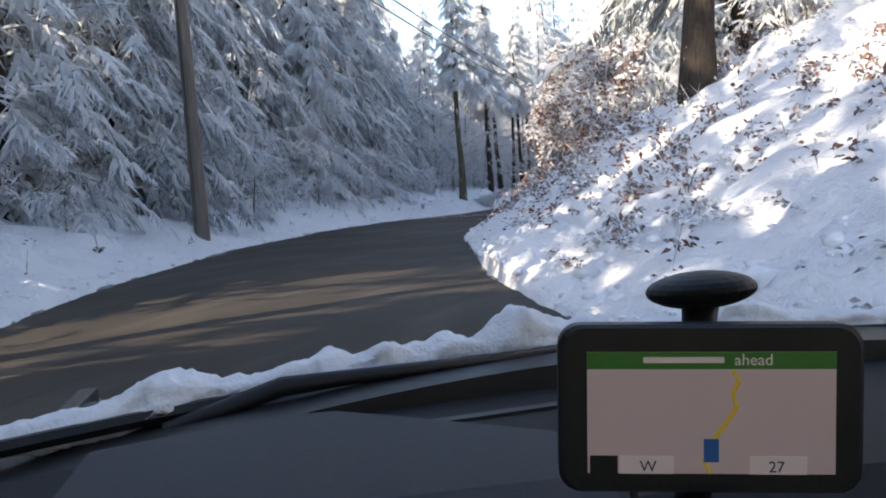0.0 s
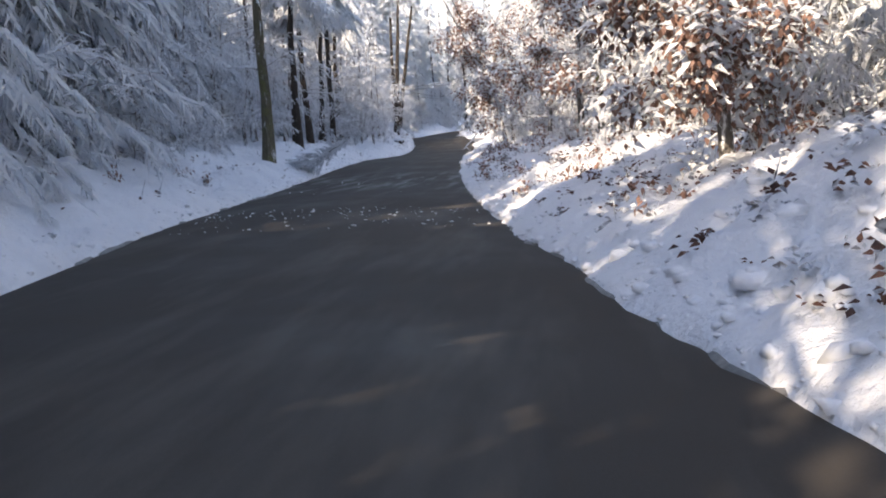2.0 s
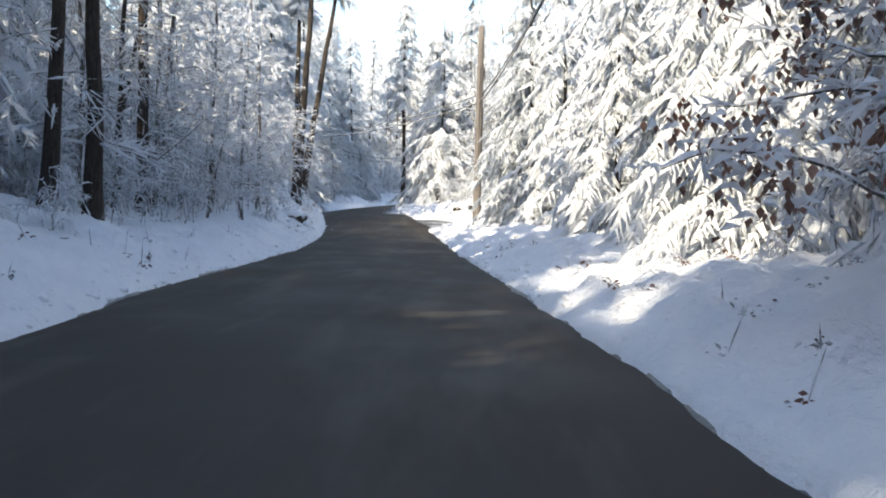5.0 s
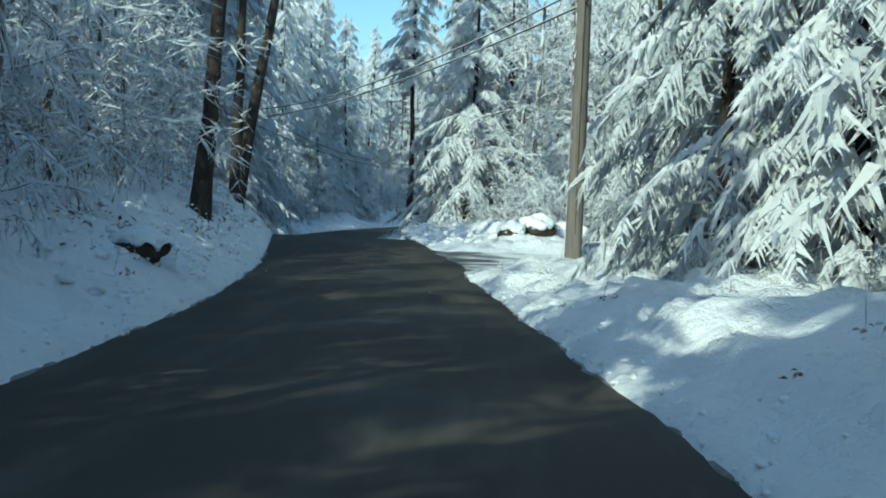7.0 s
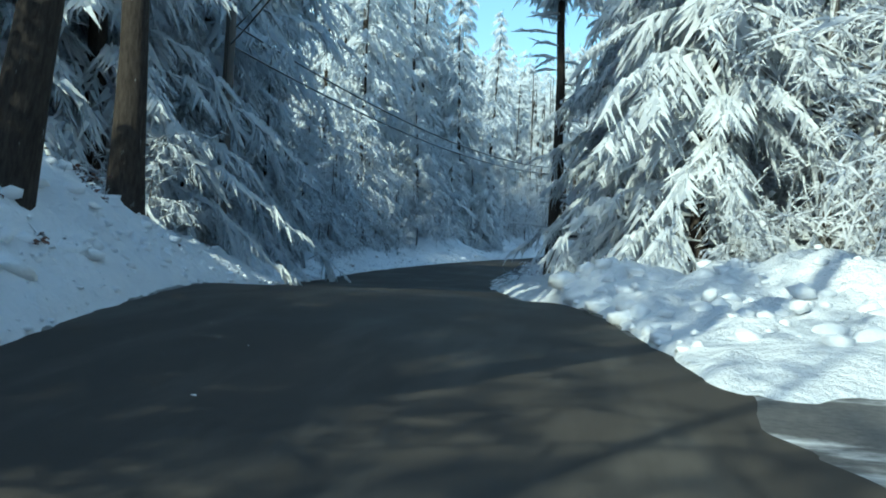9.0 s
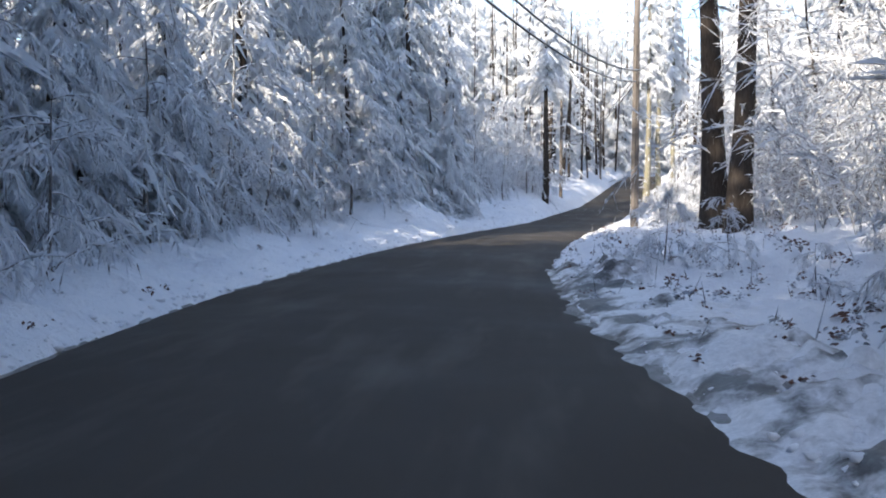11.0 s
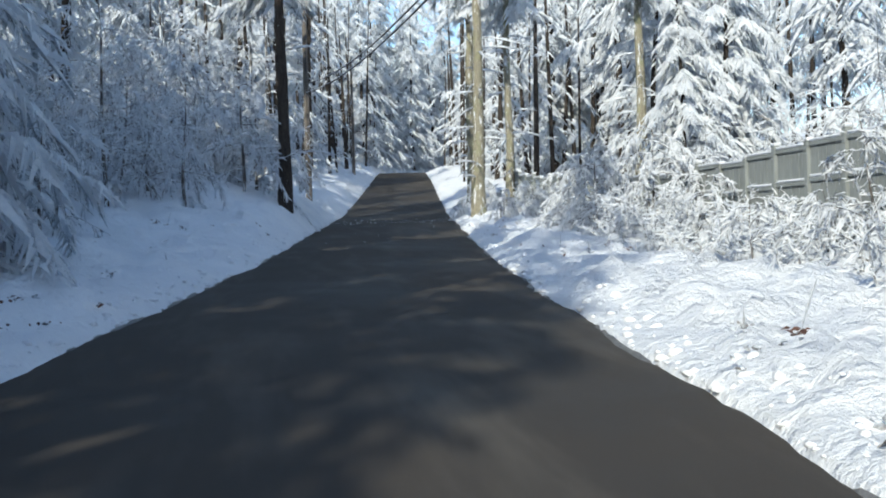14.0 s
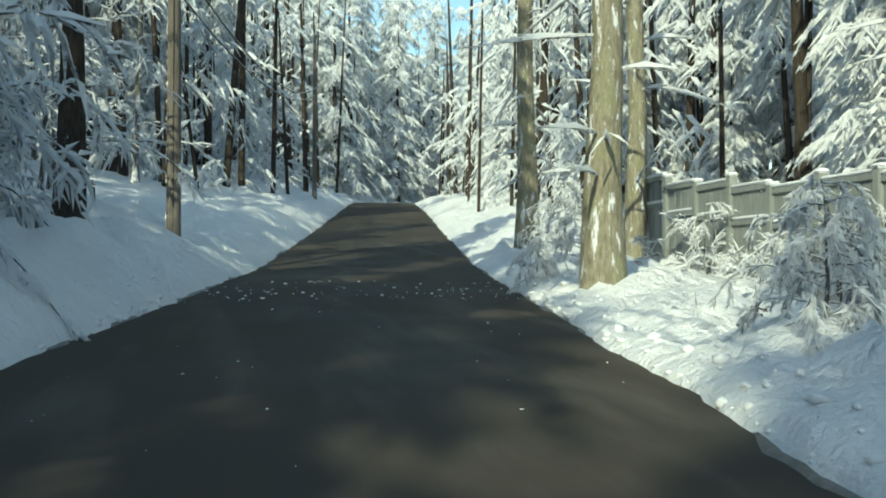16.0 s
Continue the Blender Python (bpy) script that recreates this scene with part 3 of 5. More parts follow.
SHRUBS = [bare_tree_meshes(51, 2.2, 0.03, 0.05, 12, 9, 1.7, BARK_GREY, -0.16, 0.036, 0.45),
          bare_tree_meshes(52, 1.6, 0.025, 0.05, 11, 9, 1.4, BARK_GREY, -0.20, 0.036, 0.4),
          bare_tree_meshes(53, 2.8, 0.035, 0.04, 12, 10, 1.9, BARK_GREY, -0.12, 0.036, 0.5)]
L_WEEP = "young leafless tree arched over under thick snow"
L_CON = "snow-laden evergreen with drooping boughs beside the road"
L_FAR = "snow-laden evergreen deeper in the woods"
L_PINE = "tall dark-trunked pine with a high snowy crown"
L_BARE = "leafless tree with snow along every twig"
L_SHRUB = "leafless shrub bent under fresh snow on the verge"


# ---- what stands where ----
KEEP = []                                   # (x, y, r): ground that other things take


def free(x, y, r):
    if any((x - a) ** 2 + (y - b) ** 2 < (r + c) ** 2 for a, b, c in KEEP):
        return False
    KEEP.append((x, y, r))
    return True


def wood_pole(x, y, height, radius, lean=(0, 0)):
    e = new("utility_pole")
    p = Pile()
    zs = np.linspace(-0.4, height, 12)
    tube(p, np.column_stack([zs * 0, zs * 0, zs]), radius * np.linspace(1.12, 0.78, 12), 14, 0)
    part("shaft", p.mesh("shaft", [POLE_WOOD], True), e)
    p = Pile()
    tube(p, [(0, -radius, z) for z in (0.0, 2.2, height * 0.8)], [0.012] * 3, 6, 0)
    part("ground_wire", p.mesh("ground_wire", [WIRE]), e, "dark ground wire stapled to the shaft")
    p = Pile()
    tube(p, [(0, 0, height - 0.25), (0, 0, height + 0.12)], [0.05, 0.03], 8, 0)
    part("insulator", p.mesh("insulator", [METAL], True), e, "grey pin insulator")
    rng, p = np.random.default_rng(int(100 + y)), Pile()
    k = 150
    z = rng.uniform(0.1, 5.0, k) ** 1.1
    a = rng.normal(2.6, 0.45, k)
    rr = radius * (1.12 - 0.34 * z / height)
    at = np.stack([np.cos(a) * rr, np.sin(a) * rr, z], -1)
    fingers(p, at + np.array([0, 0, 0.04]), np.stack([np.cos(a) * 0.12, np.sin(a) * 0.12, -np.ones(k)], -1), rng.uniform(0.04, 0.16, k), rng.uniform(0.02, 0.055, k), 0.012, 0.0, 0, 0)
    tagged(part("snow", p.mesh("snow", [CLUMP_SOFT]), e, "patches of snow stuck to the shaft"), kind="stuff")
    e.matrix_basis = pose(x, y, ground(x, y), lean[0], lean[1], 0)
    KEEP.append((x, y, 0.9))
    return tagged(e, "weathered brown wooden utility pole in the roadside snow", "utility pole", "poles along the road")


def cable(a, b, sag, radius=0.018, snow=True):
    u = np.linspace(0, 1, 24)[:, None]
    pts = np.array(a) * (1 - u) + np.array(b) * u
    pts[:, 2] -= (4 * sag * u * (1 - u))[:, 0]
    p = Pile()
    tube(p, pts, [radius] * 24, 6, 0)
    if snow:
        tube(p, pts + np.array([0, 0, radius * 1.2]), [radius * 0.9] * 24, 5, 1)
    ob = new("overhead_cable", p.mesh("overhead_cable", [WIRE, CLUMP], True))
    return tagged(ob, "thin dark overhead cable strung between wooden poles", "cable", "overhead cables")


def lone_trunk(x, y, radius, height, bark, label, leaning=(0, 0), stubs=10, crown_from=0.5, seed=0, kind="pine_tree"):
    """A mature trunk with dead stubs low down and its living crown above."""
    rng = np.random.default_rng(900 + seed)
    e = new(kind)
    p = Pile()
    zs = np.linspace(-0.4, height, 12)
    sway = np.cumsum(rng.normal(0, 0.035, (12, 2)), axis=0)
    sway -= sway[1]
    tube(p, np.column_stack([sway, zs]), radius * np.linspace(1.0, 0.25, 12) * np.array([1.4, 1.12] + [1.0] * 10), 14, 0)
    part("trunk", p.mesh("trunk", [bark], True), e)
    for q in range(stubs):
        z, a = rng.uniform(1.3, height * crown_from), rng.uniform(0, 6.28)
        d = np.array([math.cos(a), math.sin(a), rng.uniform(-0.35, 0.15)])
        b = np.array([np.interp(z, zs, sway[:, 0]), np.interp(z, zs, sway[:, 1]), z]) + d * radius * 0.6
        ln = rng.uniform(0.5, 2.1 if bark is BARK_PALE else 1.6)
        s = Pile()
        tube(s, [b, b + d * ln * 0.5, b + d * ln + np.array([0, 0, -0.08])], [0.028, 0.02, 0.008], 5, 1)
        sprays(s, b[None] + np.array([[0, 0, 0.012]]), d[None], ln, 0.085, 0.085, 0.05, 0, 0)
        for w in range(4):
            o = b + d * ln * rng.uniform(0.3, 0.9)
            sprays(s, o[None], (d + rng.normal(0, 0.6, 3))[None], rng.uniform(0.15, 0.45), 0.04, 0.035, 0.1, 0, 1)
        part("dead_branch", s.mesh("dead_branch", [CLUMP, TWIG]), e)
    crown = conifer_meshes(700 + seed, height, 2.9, height * crown_from, 50, 10, 0.01, 0.65, 1.4)[1]
    part("crown", crown, e)
    e.matrix_basis = pose(x, y, ground(x, y) - 0.05, leaning[0], leaning[1], 0)
    KEEP.append((x, y, radius + 0.5))
    return tagged(e, label, "tree", "mature trunks by the road")


# poles and their cables
POLES = ((4.6, -57.7, 9.0, 0.15, -1.5, 8.2), (1.9, 30.0, 9.0, 0.17, 0, 6.3), (-11.2, 55.0, 7.5, 0.14, 0, 6.2), (-2.54, 95.9, 9.0, 0.145, 0, 7.35),
         (-4.3, 137.0, 9.0, 0.13, 0, 8.55), (1.2, 172.0, 9.0, 0.12, 0, 12.6))
for x, y, h, r, lean, wire in POLES:
    wood_pole(x, y, h, r, (0, lean))
for a, b, sag in zip(POLES, POLES[1:], (1.8, 0.5, 1.2, 0.9, 1.0)):
    for up, off, more in ((0.0, 0.0, 0.0), (0.45, 0.14, 0.15)):
        cable((a[0] + off, a[1], a[5] + up), (b[0] + off, b[1], b[5] + up), sag + more)
cable((9.5, -95.0, 7.8), (4.6, -57.7, 8.2), 1.0)

# mature trunks
T_DARK = "mature dark-barked trunk rising from the snowy bank"
T_MOSS = "mossy greenish-brown trunk beside the road"
T_PALE = "tall pale trunk with lichen and snow plastered on it"
lone_trunk(15.2, -57.9, 0.27, 15, BARK, T_DARK, (0, 3), seed=1, stubs=4)
lone_trunk(-2.75, -20.4, 0.20, 14, BARK_MOSS, T_MOSS, seed=2)
lone_trunk(-5.5, 132.6, 0.20, 16, BARK, T_DARK, seed=20, stubs=5)
lone_trunk(8.4, -22.2, 0.11, 10, BARK_MOSS, T_MOSS, (0, -3), seed=21, stubs=6)
lone_trunk(-3.6, 61.5, 0.17, 17, BARK, T_DARK, seed=22, stubs=22)
lone_trunk(-4.8, -8.8, 0.17, 14, BARK, T_DARK, seed=3)
lone_trunk(-5.2, -5.1, 0.18, 13, BARK, T_DARK, (0, -2), seed=4)
lone_trunk(-6.0, -4.9, 0.15, 13, BARK, T_DARK, seed=5)
lone_trunk(-6.2, 1.4, 0.15, 14, BARK, T_DARK, (0, 3), seed=6)
lone_trunk(-5.8, 2.5, 0.17, 14, BARK, T_DARK, seed=7)
lone_trunk(-6.7, 8.2, 0.16, 14, BARK, T_DARK, seed=8)
lone_trunk(-9.6, 47.0, 0.25, 16, BARK, T_DARK, (0, 0), seed=23, stubs=6, crown_from=0.74)
lone_trunk(-7.2, 33.2, 0.23, 16, BARK, T_DARK, (0, 4), seed=9, stubs=6, crown_from=0.74)
lone_trunk(-8.3, 41.9, 0.23, 16, BARK, T_DARK, (0, 8), seed=10, stubs=6, crown_from=0.74)
lone_trunk(-1.35, 85.2, 0.37, 17, BARK, T_DARK, (0, -2), seed=12, stubs=12)
lone_trunk(-1.15, 83.1, 0.32, 17, BARK, T_DARK, (0, 2), seed=13, stubs=10)
lone_trunk(-5.65, 126.0, 0.21, 17, BARK, T_DARK, seed=14, stubs=8)
lone_trunk(1.75, 130.0, 0.25, 18, BARK_PALE, T_PALE, seed=15, stubs=14)
lone_trunk(4.3, 134.8, 0.20, 17, BARK_PALE, T_PALE, seed=17, stubs=16)
lone_trunk(3.9, 140.5, 0.25, 18, BARK_PALE, T_PALE, seed=18, stubs=12)
lone_trunk(10.1, 134.2, 0.26, 18, BARK_PALE, T_PALE, seed=19, stubs=12)


def scatter(seed, kind, meshes, side, y0, y1, count, near, far, label, category, group, gap=1.4, size=(0.8, 1.15), skip=(0, 0)):
    rng = random.Random(seed)
    done = tries = 0
    while done < count and tries < count * 12:
        tries += 1
        y = rng.uniform(y0, y1)
        if skip[0] < y < skip[1]:
            continue
        mx, mz, lean = mid(y)
        d = side * (HALF + rng.uniform(near, far))
        x = mx + d / lean
        s = rng.uniform(*size)
        if not free(x, y, gap * s * 0.5):
            continue
        plant(kind, rng.choice(meshes), x, y, label, category, group, s, rng.uniform(0, 360), leaning=(rng.uniform(-3, 3), rng.uniform(-3, 3)))
        done += 1


G_CON, G_BARE, G_SHRUB, G_PINE, G_FAR = "roadside evergreens", "leafless roadside trees", "shrubs on the verge", "tall pines", "evergreens in the woods"
W_GRP = "saplings bent by snow"
# left of the way
scatter(1, "evergreen_tree", CONIFERS + HEMLOCKS[:1], -1, -71, -22, 30, 3.0, 8.5, L_CON, "tree", G_CON, 1.9)
scatter(2, "evergreen_tree", CONIFERS, -1, -22, 12, 8, 5.5, 10, L_CON, "tree", G_CON, 2.0)
scatter(3, "bare_tree", BARE, -1, -24, 8, 16, 2.8, 8.0, L_BARE, "tree", G_BARE, 1.2)
# Dark trees are mixed in to deepen this bank's shade by colour.
scatter(4, "bare_tree", BARE + DARK_BARE, -1, 6, 36, 30, 1.9, 7.0, L_BARE, "tree", G_BARE, 1.0, (0.7, 1.1))
scatter(5, "evergreen_tree", CONIFERS, -1, 50, 112, 18, 2.8, 7.0, L_CON, "tree", G_CON, 1.9, (0.6, 1.05), (70, 93))
scatter(113, "evergreen_tree", CONIFERS, -1, 70, 93, 10, 3.0, 7.0, L_CON, "tree", G_CON, 1.5, (0.38, 0.66))
scatter(114, "bent_sapling", WEEPING, -1, 70, 93, 9, 2.6, 6.0, L_WEEP, "tree", W_GRP, 1.2, (0.8, 1.2))
scatter(61, "bent_sapling", WEEPING, -1, 54, 140, 28, 2.2, 6.0, L_WEEP, "tree", W_GRP, 1.2, (0.7, 1.2))
scatter(66, "bent_sapling", WEEPING[:2], -1, -25, -4, 8, 2.6, 5.0, L_WEEP, "tree", W_GRP, 1.2, (0.7, 1.0))
scatter(62, "bent_sapling", WEEPING, -1, -72, 30, 22, 2.0, 6.0, L_WEEP, "tree", W_GRP, 1.2, (0.5, 1.0))
scatter(65, "bent_sapling", ARCHED, -1, 112, 136, 7, 3.0, 6.5, L_WEEP, "tree", W_GRP, 1.2, (0.8, 1.4))
scatter(6, "bare_tree", BARE, -1, 100, 150, 14, 3.2, 9.0, L_BARE, "tree", G_BARE, 1.3)
scatter(7, "shrub", SHRUBS, -1, -80, 140, 32, 1.5, 4.5, L_SHRUB, "shrub", G_SHRUB, 0.8, (0.5, 1.0))
scatter(9, "evergreen_tree", FAR_CONIFERS, -1, -40, -8, 8, 6, 12, L_FAR, "tree", G_FAR, 2.0, (1.15, 1.4))
scatter(8, "pine_tree", TALL_PINES, -1, 100, 225, 40, 3.5, 26, L_PINE, "tree", G_PINE, 1.8)
# right of the way
scatter(11, "evergreen_tree", CONIFERS[:2] + HEMLOCKS, 1, -84, -40, 12, 8.5, 16, L_CON, "tree", G_CON, 2.2)
scatter(115, "bare_tree", DARK_BARE, 1, -22, 0, 18, 4.6, 12, L_BARE, "tree", G_BARE, 1.1, (0.8, 1.2))
scatter(116, "evergreen_tree", FAR_CONIFERS, 1, -46, -20, 8, 8, 15, L_FAR, "tree", G_FAR, 2.0, (0.8, 1.15))
scatter(12, "bare_tree", BARE + DARK_BARE[:1], 1, -37, -21, 16, 4.2, 11, L_BARE, "tree", G_BARE, 1.2)
scatter(63, "bent_sapling", WEEPING, 1, -6, 32, 9, 4.5, 9, L_WEEP, "tree", W_GRP, 1.3, (0.6, 1.1))
scatter(13, "evergreen_tree", CONIFERS[:3] + HEMLOCKS, 1, -4, 32, 18, 3.8, 10.0, L_CON, "tree", G_CON, 1.8)
scatter(19, "bare_tree", BARE, 1, 46, 62, 16, 4.5, 13.0, L_BARE, "tree", G_BARE, 1.2, (0.9, 1.3))
scatter(14, "evergreen_tree", CONIFERS, 1, 49, 64, 3, 2.8, 7.0, L_CON, "tree", G_CON, 1.8)
scatter(15, "bare_tree", DARK_BARE, 1, 64, 99, 30, 6.8, 14.0, L_BARE, "tree", G_BARE, 1.2)
scatter(64, "bent_sapling", WEEPING, 1, 90, 99, 3, 3.4, 7.0, L_WEEP, "tree", W_GRP, 1.2, (0.5, 0.95))
scatter(16, "shrub", SHRUBS, 1, -46, 140, 26, 2.2, 6.0, L_SHRUB, "shrub", G_SHRUB, 0.9, (0.4, 0.9), (28, 44))
scatter(17, "pine_tree", TALL_PINES, 1, 104, 225, 44, 5.5, 28, L_PINE, "tree", G_PINE, 1.8)
scatter(18, "evergreen_tree", CONIFERS, 1, 116, 190, 9, 6, 13, L_CON, "tree", G_CON, 2.0)
scatter(71, "evergreen_tree", FAR_CONIFERS, -1, 60, 104, 14, 8, 17, L_FAR, "tree", G_FAR, 2.0, (0.5, 0.72))
scatter(73, "evergreen_tree", FAR_CONIFERS, -1, 200, 246, 50, 1.5, 30, L_FAR, "tree", G_FAR, 2.6, (1.2, 1.7))
scatter(74, "evergreen_tree", FAR_CONIFERS, 1, 150, 200, 10, 7, 20, L_FAR, "tree", G_FAR, 2.4, (1.0, 1.5))
scatter(75, "shrub", SHRUBS, 1, 66, 74, 5, 1.5, 5.0, L_SHRUB, "shrub", G_SHRUB, 0.8, (0.3, 0.5))
scatter(72, "shrub", SHRUBS, 1, -37, -22, 8, 3.5, 7.0, L_SHRUB, "shrub", G_SHRUB, 1.0, (0.6, 1.0))
scatter(76, "evergreen_tree", FAR_CONIFERS, -1, 58, 68, 3, 5, 9, L_FAR, "tree", G_FAR, 1.8, (0.7, 0.9))
scatter(79, "evergreen_tree", FAR_CONIFERS, -1, 64, 84, 8, 9, 17, L_FAR, "tree", G_FAR, 2.2, (0.5, 0.7))
scatter(77, "pine_tree", TALL_PINES, 1, 68, 104, 12, 9, 20, L_PINE, "tree", G_PINE, 2.2, (0.85, 1.1))
scatter(110, "evergreen_tree", FAR_CONIFERS, 1, 50, 66, 7, 7, 16, L_FAR, "tree", G_FAR, 2.2, (1.1, 1.5))
scatter(78, "evergreen_tree", CONIFERS + FAR_CONIFERS, -1, 58, 73, 12, 4.2, 13, L_FAR, "tree", G_FAR, 1.7, (0.7, 1.1))
# High-crowned pines added on the left to keep sun off the right-hand thicket.
scatter(108, "pine_tree", TALL_PINES, -1, 57, 70.5, 8, 3.3, 8.0, L_PINE, "tree", G_PINE, 1.1, (0.95, 1.3))
scatter(118, "evergreen_tree", HEMLOCKS, 1, -48, -26, 9, 6.5, 14, L_CON, "tree", G_CON, 1.6, (1.3, 1.8))
scatter(112, "pine_tree", TALL_PINES, -1, 88, 116, 14, 3.8, 9.0, L_PINE, "tree", G_PINE, 1.4, (1.0, 1.2))
# Left pines set dense and tall here to shade the opposite bank.
scatter(109, "pine_tree", TALL_PINES, -1, -50, -26, 12, 4, 9, L_PINE, "tree", G_PINE, 1.8, (1.0, 1.35))
# Pines added on the bank so the hemlocks past the side road are shaded.
scatter(111, "pine_tree", TALL_PINES, -1, 35, 50, 8, 4.5, 10, L_PINE, "tree", G_PINE, 1.1, (0.9, 1.15))
scatter(101, "bare_tree", BARE, -1, 54, 84, 16, 3.2, 12, L_BARE, "tree", G_BARE, 1.1, (0.8, 1.2))
scatter(102, "bent_sapling", WEEPING + ARCHED, 1, -37, -16, 16, 3.6, 7.5, L_WEEP, "tree", W_GRP, 1.0, (0.7, 1.15))
scatter(103, "bent_sapling", WEEPING + ARCHED, 1, -76, -46, 16, 6.5, 13, L_WEEP, "tree", W_GRP, 1.2, (0.45, 0.9))
scatter(104, "bare_tree", BARE, 1, -70, -40, 12, 8.5, 15, L_BARE, "tree", G_BARE, 1.2, (0.8, 1.2))
scatter(105, "bare_tree", BARE, -1, -72, -24, 14, 3.2, 9, L_BARE, "tree", G_BARE, 1.0, (0.8, 1.3))
scatter(106, "evergreen_tree", FAR_CONIFERS, -1, -14, 40, 12, 9, 20, L_FAR, "tree", G_FAR, 2.0, (0.8, 1.1))
scatter(107, "bare_tree", BARE, 1, 44, 64, 14, 5.0, 14, L_BARE, "tree", G_BARE, 1.2, (1.0, 1.5))
for x, y, k, s in ((2.0, 117.5, 0, 1.0), (2.5, 119.8, 1, 1.1), (2.7, 115.2, 0, 1.1), (2.6, 122.0, 1, 0.9), (1.2, 124.0, 1, 0.6), (2.4, 112.4, 1, 0.9), (3.0, 126.5, 1, 0.8), (1.5, 132.2, 1, 0.45), (2.8, 133.6, 1, 0.6), (3.6, 137.0, 0, 0.6), (-7.0, 126.8, 0, 1.5), (-6.6, 129.4, 1, 1.6)):
    plant("bent_sapling", ARCHED[k], x, y, L_WEEP, "tree", W_GRP, s, 40.0 * y)
for x, y, k, s in ((-0.9, 58.4, 0, 1.1), (1.6, 60.8, 0, 1.25), (3.4, 57.0, 1, 1.1)):
    plant("evergreen_tree", HEMLOCKS[k], x, y, L_CON, "tree", G_CON, s, 50.0 * y)
# Evergreens out of view, added to throw shade on the car and first bank.
for x, y, k, s in ((14.2, -80.6, 3, 1.15), (12.9, -82.0, 3, 1.2), (15.4, -84.4, 1, 1.25), (11.0, -79.8, 3, 1.0), (9.4, -82.2, 1, 1.1), (13.0, -83.6, 3, 1.0), (8.0, -78.4, 1, 1.0), (11.5, -77.4, 2, 1.0), (14.6, -86.5, 3, 1.1), (6.0, -84.5, 3, 1.2), (1.5, -73.4, 3, 1.1), (-2.6, -75.8, 3, 1.35)):
    plant("evergreen_tree", CONIFERS[k], x, y, L_CON, "tree", G_CON, s, 50.0 * y)
# Added shade casters: four unseen pines for the first bank, two for the road.
for x, y, k, s in ((6.5, -71.6, 0, 0.9), (4.2, -74.0, 1, 0.9), (2.2, -70.2, 0, 1.0), (7.6, -75.6, 1, 0.85), (-16.6, 82.4, 2, 1.0), (-15.4, 85.6, 2, 0.9)):
    plant("pine_tree", TALL_PINES[k], x, y, L_PINE, "tree", G_PINE, s, 50.0 * y)
# Tall evergreens added on the left to shade the right bank, hemlocks and thicket.
for x, y, k, s in ((-6.5, -56.5, 1, 1.0), (-9.0, -54.3, 1, 1.0), (-16.2, 51.6, 1, 1.2), (-15.6, 56.4, 0, 1.4)):
    plant("evergreen_tree", FAR_CONIFERS[k], x, y, L_FAR, "tree", G_FAR, s, 50.0 * y)
for x, y, k, s in ((2.4, 44.6, 0, 0.7), (3.5, 45.0, 1, 0.8), (4.6, 44.6, 0, 0.7), (5.6, 45.4, 1, 0.9)):
    plant("bent_sapling", ARCHED[k], x, y, L_WEEP, "tree", W_GRP, s, 40.0 * y)
# These fill the left woods; the tall ones are added to shade the right.
for x, y, k, s in ((-12.4, 51.2, 0, 1.25), (-14.8, 49.0, 1, 1.5), (-13.6, 53.8, 1, 1.45), (-13.2, 57.4, 0, 1.35), (-14.2, 60.6, 1, 1.4), (-11.6, 59.0, 1, 0.6), (-11.2, 52.8, 1, 0.5)):
    plant("evergreen_tree", (CONIFERS[3], HEMLOCKS[1])[k], x, y, L_CON, "tree", G_CON, s, 50.0 * y)
fallen = plant("fallen_bough", CONIFERS[2], -2.1, -19.4, "fallen evergreen bough lying over the snowy road edge", "bough", "", 0.27, 20.0, leaning=(10, 60))
# deeper in the woods
for side in (-1, 1):
    scatter(30 + side, "evergreen_tree", CONIFERS[1::2] if side < 0 else FAR_CONIFERS, side, -50 if side < 0 else -74, 235, 38, 8, 20, L_FAR, "tree", G_FAR, 2.4, (1.0, 1.45), (6, 60) if side < 0 else (60, 112))
    scatter(40 + side, "pine_tree", TALL_PINES, side, -46, 100, 16, 9, 24, L_PINE, "tree", G_PINE, 2.4, (0.8, 1.15), (6, 60) if side < 0 else (60, 112))


